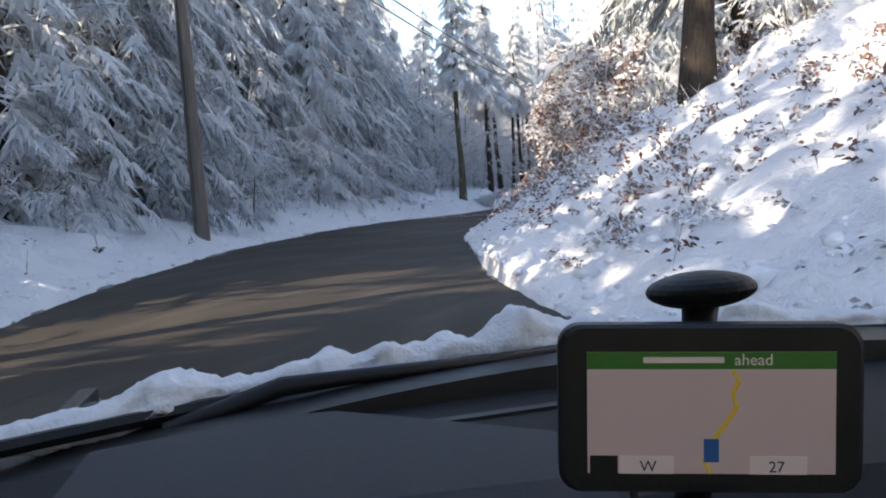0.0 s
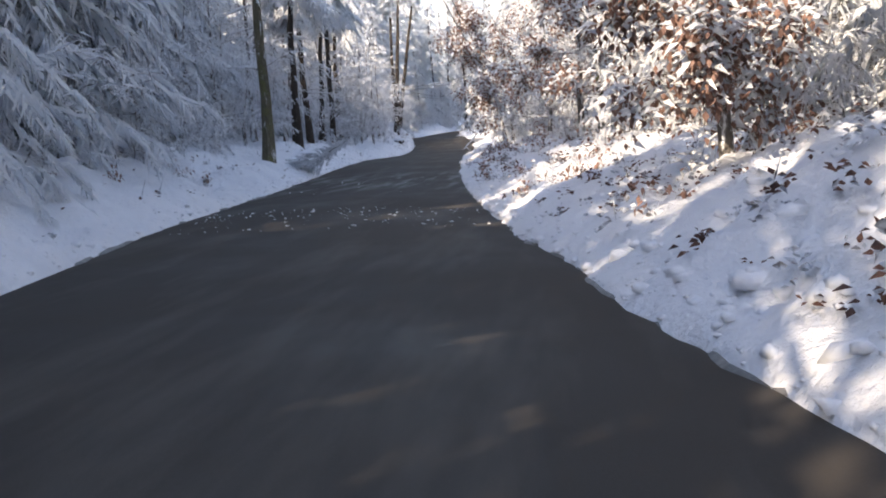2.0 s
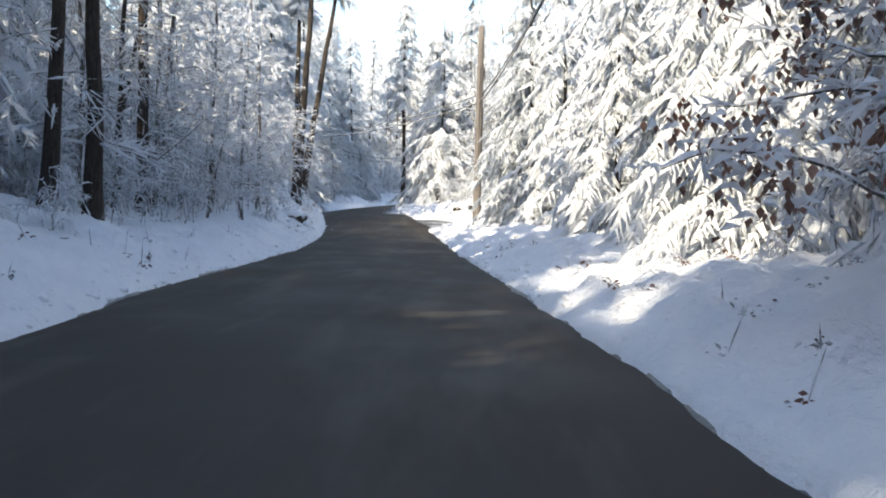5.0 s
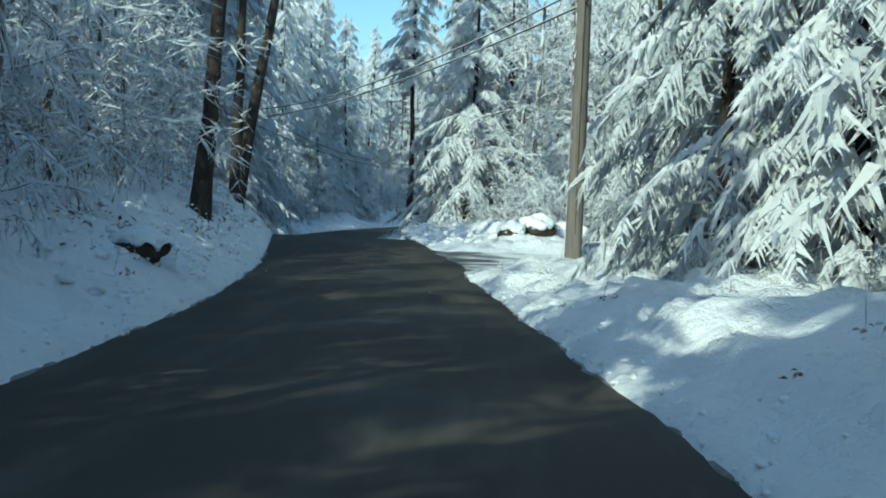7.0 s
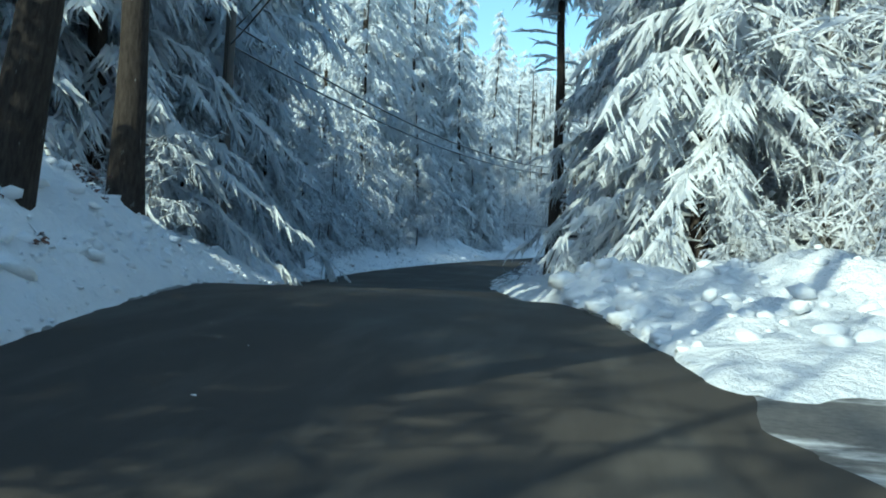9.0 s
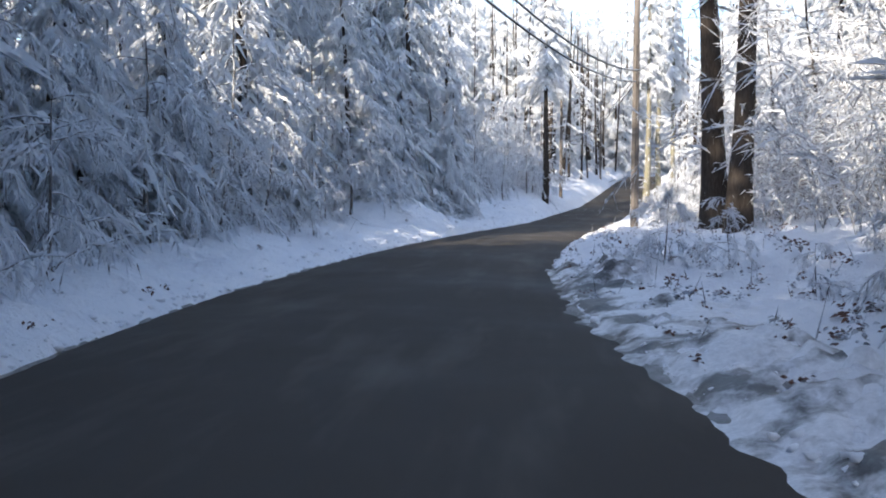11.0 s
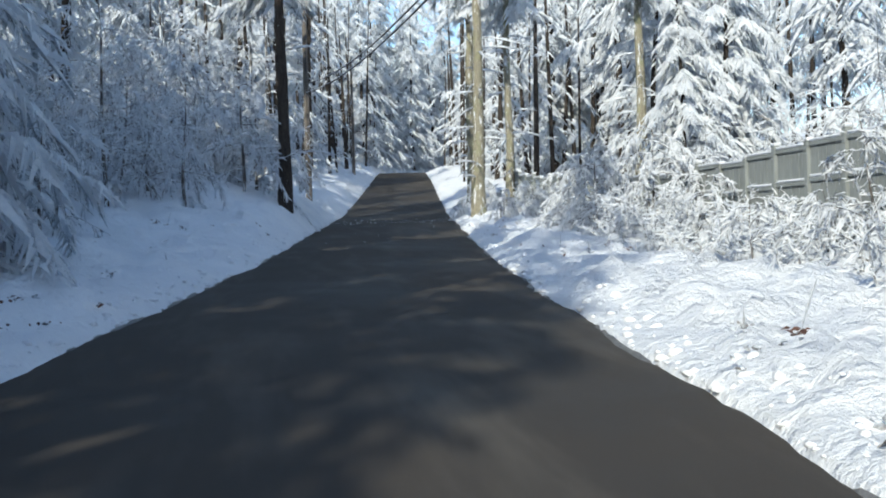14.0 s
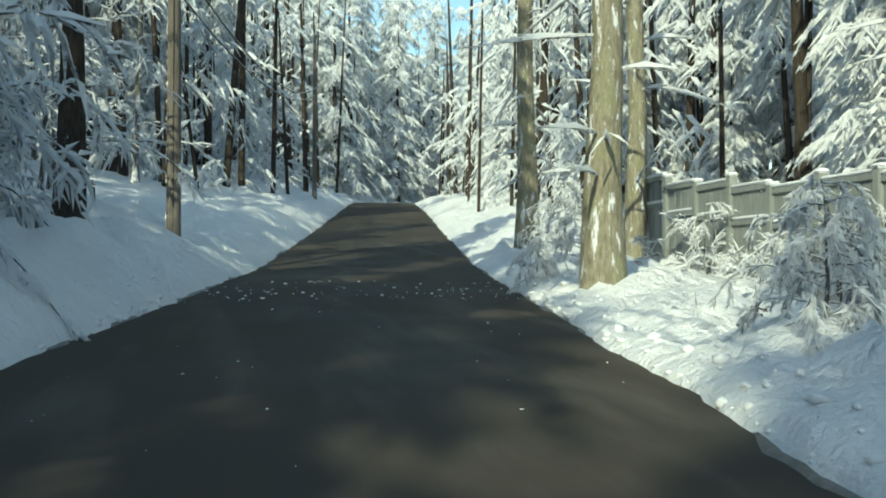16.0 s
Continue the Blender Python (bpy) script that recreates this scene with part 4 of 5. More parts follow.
def woods(seed, y0, y1, d0, d1, boughs, stems, top=15.0, span=None):
    """The tangle of snowy boughs and stems behind the roadside trees."""
    rng = np.random.default_rng(seed)
    p = Pile()
    y = rng.uniform(y0, y1, boughs)
    d = rng.uniform(d0, d1, boughs) * np.where(rng.random(boughs) < 0.5, 1, -1) if span is None else rng.uniform(*span, boughs)
    base = []
    for a, b in zip(y, d):
        mx, mz, lean = mid(a)
        x = mx + b / lean
        cap = top * (((0.4 if a > 20 else 0.6) if -14 < a < 56 else 0.5 if a < -46 else 0.6 if 68 < a < 125 else 1.0) if b < 0 else 0.6 if 60 < a < 104 else 1.0)          # lowered on the left to let sun through, on the right to stay shaded
        base.append((x, a, ground(x, a) + 0.2 + cap * rng.random() ** 1.35))
    base = np.array(base)
    az = rng.uniform(0, 6.28, boughs)
    reach = rng.uniform(1.0, 2.2, boughs)
    for j in range(4):
        u = j / 3.0
        q = base + np.stack([np.cos(az) * reach * u, np.sin(az) * reach * u, reach * (0.15 * u - 0.6 * u * u)], -1)
        t, f = az + rng.normal(0, 0.7, boughs), -rng.uniform(0.1, 1.0, boughs)
        ln = rng.uniform(0.5, 1.1, boughs)
        sprigs(p, rng, q, np.stack([np.cos(t) * np.cos(f), np.sin(t) * np.cos(f), np.sin(f)], -1), ln * 1.3, ln * rng.uniform(0.5, 0.8, boughs), ln * 0.12, 0.3, 0, 1, 3)
    for k in range(stems):
        a = rng.uniform(y0, y1)
        b = rng.uniform(d0, d1) * rng.choice((-1, 1)) if span is None else rng.uniform(*span)
        mx, mz, lean = mid(a)
        x = mx + b / lean
        z, h, r = ground(x, a), rng.uniform(10, 18) * (0.55 if b < 0 and -14 < a < 56 else 1.0), rng.uniform(0.07, 0.2)
        tilt = rng.normal(0, 0.5, 2)
        tube(p, [(x, a, z - 0.3), (x + tilt[0] * 0.5, a + tilt[1] * 0.5, z + h * 0.5), (x + tilt[0], a + tilt[1], z + h)], [r, r * 0.75, r * 0.3], 7, 2)
    return p.mesh("woods", [TUFT, NEEDLE, BARK])


tagged(new("woods", woods(81, -74, 240, 13, 28, 3200, 0, 17.0)), "dense snowy woods of evergreens and bare stems behind the roadside", "woods", kind="stuff")
tagged(new("woods", woods(82, 196, 236, 0, 0, 3000, 140, 24.0, (-40, -3.5))), "dense snowy woods closing the view past the bend", "woods", kind="stuff")
tagged(new("woods", woods(83, -80, 250, 28, 55, 3000, 0, 20.0)), "distant snowy woods", "woods", kind="stuff")

tagged(new("woods", woods(77, 142, 212, 4.5, 26, 150, 210, 16.0)), "far stand of dark straight trunks along the road", "woods", kind="stuff")
L_UNDER = "thick snow-laden underwood of drooping boughs between the roadside trees"
for seed, y0, y1, d0, d1, count, top in ((84, 49, 114, -13.0, -6.6, 1900, 7.5), (85, -74, -18, -13.5, -7.0, 2400, 8.5), (86, -18, 40, -13.5, -8.0, 1500, 7.5), (87, -6, 31, 7.2, 13.0, 1500, 9.0),
                                         (88, 46, 62, 9.0, 15.0, 500, 9.0), (79, 150, 200, 5.5, 13.0, 420, 12.0), (78, 150, 196, -13.0, -5.5, 420, 12.0)):
    tagged(new("underwood", woods(seed, y0, y1, 0, 0, count, 0 if y0 < 140 else 10, top, (d0, d1))), L_UNDER, "underwood", kind="stuff")


def thicket(seed, y0, y1, span, shoots, top, dark=0.35):
    """Slender frosted shoots that rise from the snow, arch over and branch."""
    rng = np.random.default_rng(seed)
    p = Pile()
    y, d = rng.uniform(y0, y1, shoots), rng.uniform(*span, shoots)
    at = []
    for a, b in zip(y, d):
        mx, mz, lean = mid(a)
        x = mx + b / lean
        at.append((x, a, ground(x, a) - 0.05))
    at = np.array(at)
    way = unit(np.column_stack([rng.normal(0, 0.28, (shoots, 2)), np.ones(shoots)]))
    tall = top * (0.25 + 0.75 * rng.random(shoots) ** 1.6)
    bend = rng.normal(0, 0.16, (shoots, 3)) + np.array([0, 0, -0.12])
    steps, thin = 7, rng.random(shoots) < dark
    for j in range(steps):
        ln = tall / steps
        w = 0.018 + 0.022 * (1 - j / steps)
        for bare in (False, True):
            k = thin == bare
            if not k.any():
                continue
            fingers(p, at[k], way[k], ln[k] * 1.35, w * 1.3, w * 0.9, 0.0, 1 if bare else 0, 1)
            if j:
                for twig in range(4):
                    o = at[k] + way[k] * (ln[k] * rng.random(k.sum()))[:, None]
                    t = unit(way[k] * 0.5 + rng.normal(0, 0.7, (k.sum(), 3)))
                    size = rng.uniform(0.25, 0.8, k.sum()) * np.clip(tall[k] / 4, 0.5, 1.1)
                    fingers(p, o, t, size, 0.026, 0.020, 0.22, 1 if bare and twig < 2 else 0, 1)
                    for fine in range(2):
                        o2 = o + t * (size * rng.uniform(0.2, 0.8, k.sum()))[:, None]
                        fingers(p, o2, unit(t + rng.normal(0, 0.7, t.shape)), size * 0.5, 0.020, 0.016, 0.25, 1 if bare and fine else 0, 1)
        at = at + way * ln[:, None]
        way = unit(way + bend * (0.5 + 0.25 * j))
    return p.mesh("thicket", [CLUMP, TWIG])


# Thicket 94 gets many dark shoots, which put the left bank's shade into colour.
for seed, y0, y1, d0, d1, count, top, dark in ((90, -47, -24, 6.2, 13.0, 340, 7.0, 0.6), (99, -24, 0, 6.0, 13.0, 360, 7.0, 0.92), (91, 63, 100, 7.5, 15.0, 620, 7.5, 0.85), (92, 112, 138, -12.0, -6.0, 300, 6.0, 0.3),
                                               (93, 99, 122, 9.8, 15.0, 260, 5.0, 0.3), (98, 97, 134, 5.0, 7.6, 260, 1.5, 0.25), (94, 2, 40, -9.5, -4.8, 480, 6.5, 0.8), (95, 43, 62, 6.0, 13.0, 300, 7.0, 0.2),
                                               (96, 50, 66, -7.5, -4.6, 200, 3.2, 0.3), (97, -74, -24, -7.5, -4.8, 260, 4.0, 0.4)):
    tagged(new("thicket", thicket(seed, y0, y1, (d0, d1), count, top, dark)), "tangled thicket of slender shoots white with rime", "thicket", kind="stuff")


# ---- smaller things beside the road ----
def withered_oak(x, y, height, seed, stem=0.10, leaves=900, low=1.0):
    rng = np.random.default_rng(seed)
    e = new("oak_tree")
    tr, cr = bare_tree_meshes(seed, height, stem, 0.2, 22, 9, 2.6 if height > 4.5 else 1.7, BARK_GREY, -0.04)
    part("trunk", tr, e)
    part("crown", cr, e)
    p = Pile()
    twigs = np.array([v.co for v in cr.vertices])
    twigs = twigs[twigs[:, 2] > low]
    hub = twigs[rng.integers(0, len(twigs), max(24, leaves // 42))]
    at = hub[rng.integers(0, len(hub), leaves)] + rng.normal(0, 0.13, (leaves, 3)) * np.array([1, 1, 1.25]) - np.array([0, 0, 0.08])
    ln = rng.uniform(0.06, 0.115, leaves)
    sprays(p, at, rng.normal(0, 0.7, (leaves, 3)) + np.array([0, 0, -1.0]), ln, ln * 0.7, ln * 0.12, 0.2, 0, 0)
    cap = at[: leaves // 4] + np.array([0, 0, 0.03])
    sprays(p, cap, rng.normal(0, 1.0, (len(cap), 3)) * np.array([1, 1, 0.3]), 0.22, 0.09, 0.05, 0.2, 1, 1)
    part("leaves", p.mesh("leaves", [LEAF, CLUMP]), e, "clinging red-brown withered leaves")
    e.matrix_basis = pose(x, y, ground(x, y) - 0.05, 0, 0, rng.uniform(0, 360))
    return tagged(e, "young oak with copper withered leaves and snowy twigs", "tree", "oaks with withered leaves")


for x, y, h, k, n in ((5.0, -13.2, 6.0, 301, 5200), (4.9, -8.0, 5.0, 302, 1500), (7.6, -27.0, 6.5, 303, 4600), (9.6, -33.0, 6.0, 304, 1800), (6.8, -17.5, 5.0, 305, 1500), (12.6, -53.5, 2.4, 306, 900), (8.9, -42.0, 4.2, 307, 3600), (10.6, -46.5, 3.6, 308, 1900)):
    withered_oak(x, y, h, k, leaves=int(n * 1.7), low=0.35 if h < 5 else 1.0)


def oak_seedling(x, y, height, seed):
    """A knee-high oak shoot that holds its brown leaves above the snow."""
    rng = np.random.default_rng(seed)
    e = new("oak_seedling")
    p = Pile()
    stems = []
    for k in range(int(rng.integers(2, 5))):
        q = limb_paths(rng, (rng.normal(0, 0.05), rng.normal(0, 0.05), -0.05), (rng.normal(0, 0.4), rng.normal(0, 0.4), 1), height * rng.uniform(0.6, 1.1), 5, 0.2, 0.0)
        tube(p, q, np.linspace(0.008, 0.003, 6), 5, 0)
        stems.append(q[2:])
    part("stem", p.mesh("stem", [BARK_GREY], True), e)
    p, q = Pile(), np.concatenate(stems)
    n = int(14 + 34 * height)
    at = q[rng.integers(0, len(q), n)] + rng.normal(0, 0.06 + 0.05 * height, (n, 3))
    at[:, 2] = np.maximum(at[:, 2], 0.03)
    ln = rng.uniform(0.07, 0.13, n)
    sprays(p, at, rng.normal(0, 0.8, (n, 3)) + np.array([0, 0, -0.7]), ln, ln * 0.55, ln * 0.12, 0.2, 0, 0)
    sprays(p, at[::4] + np.array([0, 0, 0.02]), rng.normal(0, 1, (len(at[::4]), 3)) * np.array([1, 1, 0.3]), 0.10, 0.07, 0.035, 0.1, 1, 1)
    part("leaves", p.mesh("leaves", [LEAF, CLUMP]), e, "curled brown leaves tipped with snow")
    e.matrix_basis = pose(x, y, ground(x, y), 0, 0, 0)
    return tagged(e, "oak seedling with curled brown leaves above the snow", "seedling", "oak seedlings on the banks")


pick = random.Random(501)
for side, y0, y1, near, far, count in ((1, -66, -48, 0.6, 6.5, 80), (1, -27, -14, 0.6, 3.8, 22), (1, -44, -28, 0.5, 4.0, 10), (-1, -36, -26, 1.0, 3.0, 5), (-1, 24, 44, 1.0, 5.0, 10)):
    for k in range(count):
        sy = pick.uniform(y0, y1)
        oak_seedling(mid(sy)[0] + side * (HALF + pick.uniform(near, far)) / mid(sy)[2], sy, pick.uniform(0.2, 0.5 if sy < -58 else 0.7), 600 + 17 * k + int(sy * 3))


def litter(seed, spots):
    """Withered leaves, stems and clods that poke through the snow."""
    rng = np.random.default_rng(seed)
    p = Pile()
    for side, y0, y1, near, far, count, big in spots:
        for _ in range(count):
            y = rng.uniform(y0, y1)
            mx, mz, lean = mid(y)
            x = mx + side * (HALF + rng.uniform(near, far)) / lean
            z = ground(x, y)
            k = int(rng.integers(4, 14) * (1 + big))
            at = np.array([x, y, z]) + rng.normal(0, 0.05 * (1 + 0.9 * big), (k, 3)) * np.array([1, 1, 0.25])
            at[:, 2] = z + rng.uniform(-0.01, 0.07 + 0.13 * big, k)
            ln = rng.uniform(0.035, 0.085, k) * (1 + 0.4 * big)
            sprays(p, at, rng.normal(0, 1, (k, 3)) * np.array([1, 1, 0.6]), ln, ln * 0.75, ln * 0.25, 0.1, int(rng.random() < 0.45), 1)
            if rng.random() < 0.25:
                sprays(p, np.array([[x, y, z - 0.03]]), np.array([[rng.normal(0, 0.3), rng.normal(0, 0.3), 1.0]]), rng.uniform(0.2, 0.55), 0.018, 0.012, 0.05, 1, 1)
    return p.mesh("leaf_litter", [LITTER, TWIG])


tagged(new("leaf_litter", litter(91, ((1, -78, -44, 0.4, 9, 900, 0), (1, -78, -44, 0.5, 8, 480, 1), (1, -62, -56, 0.6, 3.5, 60, 1), (1, -44, -14, 0.3, 7, 800, 0), (1, -44, -14, 0.3, 6, 170, 1), (1, -14, 4, 0.5, 4, 60, 0),
                                       (-1, 22, 47, 0.5, 7, 520, 0), (-1, 22, 47, 0.8, 7, 110, 1), (-1, -80, 10, 0.3, 3.5, 200, 0), (1, 4, 31, 0.3, 4, 80, 0),
                                       (1, 62, 100, 0.15, 4, 420, 0), (1, 64, 90, 1, 5, 50, 1), (-1, 56, 120, 0.2, 3, 120, 0), (1, 110, 140, 0.3, 2.5, 60, 0)))),
       "brown withered leaves and stems poking through the snow", "leaf litter", kind="stuff")


def small_ball():
    bm = bmesh.new()
    bmesh.ops.create_icosphere(bm, subdivisions=1, radius=1.0)
    bm.verts.ensure_lookup_table()
    ball = np.array([v.co for v in bm.verts])
    tris = [tuple(v.index for v in f.verts) for f in bm.faces]
    bm.free()
    return ball, tris


def snow_bits(seed, spots):
    rng = np.random.default_rng(seed)
    ball, tris = small_ball()
    p = Pile()
    for y0, y1, count, size in spots:
        for _ in range(count):
            y, d = rng.uniform(y0, y1), rng.uniform(-2.4, 2.4)
            mx, mz, lean = mid(y)
            r = size * (0.2 + 0.8 * rng.random() ** 3)
            lump = ball * (1 + rng.normal(0, 0.2, (len(ball), 1))) * r * np.array([rng.uniform(0.7, 1.8), rng.uniform(0.7, 1.4), rng.uniform(0.35, 0.7)])
            o = p.n
            p.add([tuple(q) for q in lump + np.array([mx + d / lean, y, mz - 0.012 * d * d / 2.5 + 0.15 * r])], [tuple(o + i for i in t) for t in tris], [0] * len(tris))
    return p.mesh("snow_bits", [CLUMP_SOFT], True)


tagged(new("snow_bits", snow_bits(92, ((-39.8, -35.2, 260, 0.024), (-30, -22, 25, 0.03), (131, 135, 170, 0.032), (120, 130, 40, 0.02), (26, 40, 30, 0.02)))),
       "small white clumps of fallen snow scattered on the asphalt", "snow clumps", kind="stuff")


def slush(seed):
    """Grey, half-melted snow along the edges of the asphalt."""
    p = Pile()
    for side in (-1, 1):
        ys = np.arange(-90.0, 190.0, 0.2)
        rows = []
        for y in ys:
            mx, mz, lean = mid(y)
            e = edge(y, side) + 0.06
            w = max(0.0, 0.02 + 0.10 * noise.noise((y * 0.35, side * 9.0, 2.0)) + 0.09 * noise.noise((y * 1.7, side * 5.0, 6.0)))
            if side > 0 and 56 < y < 76:                    # the shoulder is rougher here
                w += 0.2 * max(0.0, noise.noise((y * 0.8, 31.0, 2.0)) + 0.25) * min(1.0, (y - 56) / 3, (76 - y) / 3)
            for k in range(5):
                d = e - k * (0.06 + w) / 4
                rows.append((mx + side * d / lean, y, mz - 0.012 * d * d / 2.5 + (0.030, 0.030, 0.024, 0.018, -0.004)[k] - 0.25 * (side_way(y, 0.1) if side > 0 else 0.0) + 0.012 * noise.noise((y * 3, d * 6, 1.0))))
        o, n = p.n, len(ys)
        p.add(rows, [(o + 5 * i + j, o + 5 * i + j + 1, o + 5 * i + 6 + j, o + 5 * i + 5 + j) for i in range(n - 1) for j in range(4)], [0] * (4 * (n - 1)))
    return p.mesh("slush", [SLUSH], True)


tagged(new("slush", slush(93)), "dirty grey slush along the edge of the asphalt", "slush", kind="stuff")


def snow_clods(seed, spots):
    """Rounded lumps of thrown and fallen snow on the verges."""
    rng = np.random.default_rng(seed)
    ball, tris = small_ball()
    p = Pile()
    for side, y0, y1, near, far, count, size in spots:
        for _ in range(count):
            y = rng.uniform(y0, y1)
            mx, mz, lean = mid(y)
            x = mx + side * (edge(y, side) + near + (far - near) * rng.random() ** 1.8) / lean
            r = size * (0.25 + rng.random() ** 3)
            lump = ball * (1 + 0.25 * np.sin(ball @ rng.normal(0, 2.2, 3) + rng.uniform(0, 6))[:, None] + 0.15 * np.sin(ball @ rng.normal(0, 4.0, 3))[:, None] + rng.normal(0, 0.07, (len(ball), 1)))
            v = lump * r * np.array([rng.uniform(0.8, 1.6), rng.uniform(0.8, 1.6), rng.uniform(0.6, 0.9)]) + np.array([x, y, ground(x, y) - (0.42 * r if far > 5.5 else -0.1 * r)])
            o = p.n
            p.add([tuple(q) for q in v], [tuple(o + i for i in t) for t in tris], [0] * len(tris))
    return p.mesh("snow_clods", [CLUMP_SOFT], True)


tagged(new("snow_clods", snow_clods(94, ((1, -78, -44, 0.3, 9.0, 2600, 0.085), (-1, 20, 47, 0.4, 6.5, 2200, 0.11), (1, -40, -14, 0.4, 6.0, 600, 0.055), (1, -72, -24, 0.0, 0.5, 900, 0.05), (-1, -70, 30, 0.0, 0.45, 1000, 0.045), (1, -5, 33, 0.0, 0.7, 450, 0.05), (1, 41, 48, 0.0, 5.0, 200, 0.13),
                                        (-1, 30, 60, 0.0, 0.6, 320, 0.055), (-1, 60, 132, 0.0, 0.5, 1000, 0.045), (1, 60, 132, 0.0, 0.5, 1000, 0.045)))),
       "lumps of loose snow strewn along the verges", "snow lumps", kind="stuff")


def side_road(a, b, far):
    verts, n = [], 36
    ys = np.linspace(a - 2.2, b + 2.2, 24)
    for y in ys:
        for k in range(n):
            u = HALF - 0.6 + (far + 0.6) * k / (n - 1)
            yy = y + 0.10 * max(0.0, u - HALF)
            mx, mz, lean = mid(yy)
            verts.append((mx + u / lean, yy, mz - 0.035 + 0.01 * noise.noise((u, yy, 4.0))))
    faces = [(i * n + j, i * n + j + 1, (i + 1) * n + j + 1, (i + 1) * n + j) for i in range(23) for j in range(n - 1)]
    ob = new("side_road", mesh_of("side_road", verts, faces, [RUTTED], smooth=True))
    tagged(ob, "side road covered with rutted snow and slush", "road", kind="structure")


side_road(33.0, 40.5, 26.0)


def worn_shoulder(y0, y1, wide):
    """Trampled, half-melted snow over gravel where vehicles pull off the road."""
    ys, n, verts = np.arange(y0, y1, 0.15), 18, []
    for y in ys:
        mx, mz, lean = mid(y)
        u = (y - y0) / (y1 - y0)
        w = wide * math.sin(math.pi * u) ** 0.6 * (1.0 + 0.35 * noise.noise((y * 0.9, 4.0, 8.0)))
        for k in range(n):
            d = HALF - 0.25 + (w + 0.25) * k / (n - 1)
            x = mx + d / lean
            lift = -0.02 + 0.05 * min(1.0, k / 3) + 0.04 * noise.noise((x * 2.2, y * 2.2, 21.0)) - 0.10 * max(0.0, k / (n - 1) - 0.7)
            verts.append((x, y, max(ground(x, y), mz - 0.03) + lift))
    faces = [(i * n + j, i * n + j + 1, (i + 1) * n + j + 1, (i + 1) * n + j) for i in range(len(ys) - 1) for j in range(n - 1)]
    ob = new("road_shoulder", mesh_of("road_shoulder", verts, faces, [TRODDEN], smooth=True))
    tagged(ob, "worn shoulder of wet gravel and half-melted snow", "road shoulder", kind="structure")


worn_shoulder(60.0, 77.0, 1.5)


def boulder(x, y, w, d, h, seed):
    """A rock with a thick cap of snow."""
    rng = np.random.default_rng(seed)
    e = new("boulder")
    for name, mat, grow, lift, cut in (("rock", ROCK, 1.0, 0.0, -9.0), ("snow_cap", CLUMP_SOFT, 1.12, 0.28, -0.05)):
        bm = bmesh.new()
        bmesh.ops.create_icosphere(bm, subdivisions=4, radius=1.0)
        for v in bm.verts:
            q = v.co * (1.0 + 0.28 * noise.noise(v.co * 1.6 + Vector((seed, 0, 0))) + 0.10 * noise.noise(v.co * 5.0))
            z = q.z
            if name == "snow_cap":
                z = max(z, cut + 0.75 * noise.noise(v.co * 2.4 + Vector((0, seed, 0)))) + lift
            v.co = Vector((q.x * w * 0.5 * grow, q.y * d * 0.5 * grow, z * h * 0.6))
        me = bpy.data.meshes.new(name)
        bm.to_mesh(me)
        bm.free()
        me.materials.append(mat)
        me.polygons.foreach_set("use_smooth", np.ones(len(me.polygons), dtype=bool))
        part(name, me, e, "thick rounded cap of snow" if name == "snow_cap" else "")
    e.matrix_basis = pose(x, y, ground(x, y) + h * 0.15, 0, 0, rng.uniform(0, 360))
    return tagged(e, "brown boulder under a thick cap of snow", "boulder", "boulders by the side road")


for x, y, w, d, h, k in ((1.1, 42.7, 0.9, 1.0, 0.55, 1), (2.1, 43.3, 1.35, 1.2, 0.8, 2), (3.3, 44.0, 1.1, 1.2, 0.75, 5), (4.6, 46.4, 1.5, 1.3, 0.9, 6), (-5.6, 24.0, 0.9, 0.7, 0.45, 4)):
    boulder(x, y, w, d, h, k)


def road_sign(x, y):
    e = new("street_sign")
    p = Pile()
    box(p, (-0.025, -0.015, -0.3), (0.025, 0.015, 1.35), 0, 0.004)
    part("post", p.mesh("post", [METAL]), e)
    p = Pile()
    box(p, (-0.42, -0.022, 1.18), (0.42, -0.016, 1.36), 0, 0.002)
    part("blade", p.mesh("blade", [METAL]), e, "pale street name blade")
    p = Pile()
    box(p, (-0.28, -0.026, 1.235), (0.28, -0.0225, 1.30), 0)
    part("lettering", p.mesh("lettering", [WIRE]), e, "dark bar of lettering")
    e.matrix_basis = pose(x, y, ground(x, y), 0, 0, 12)
    return tagged(e, "pale street sign on a thin steel post in snow", "street sign")


road_sign(-2.7, 56.0)


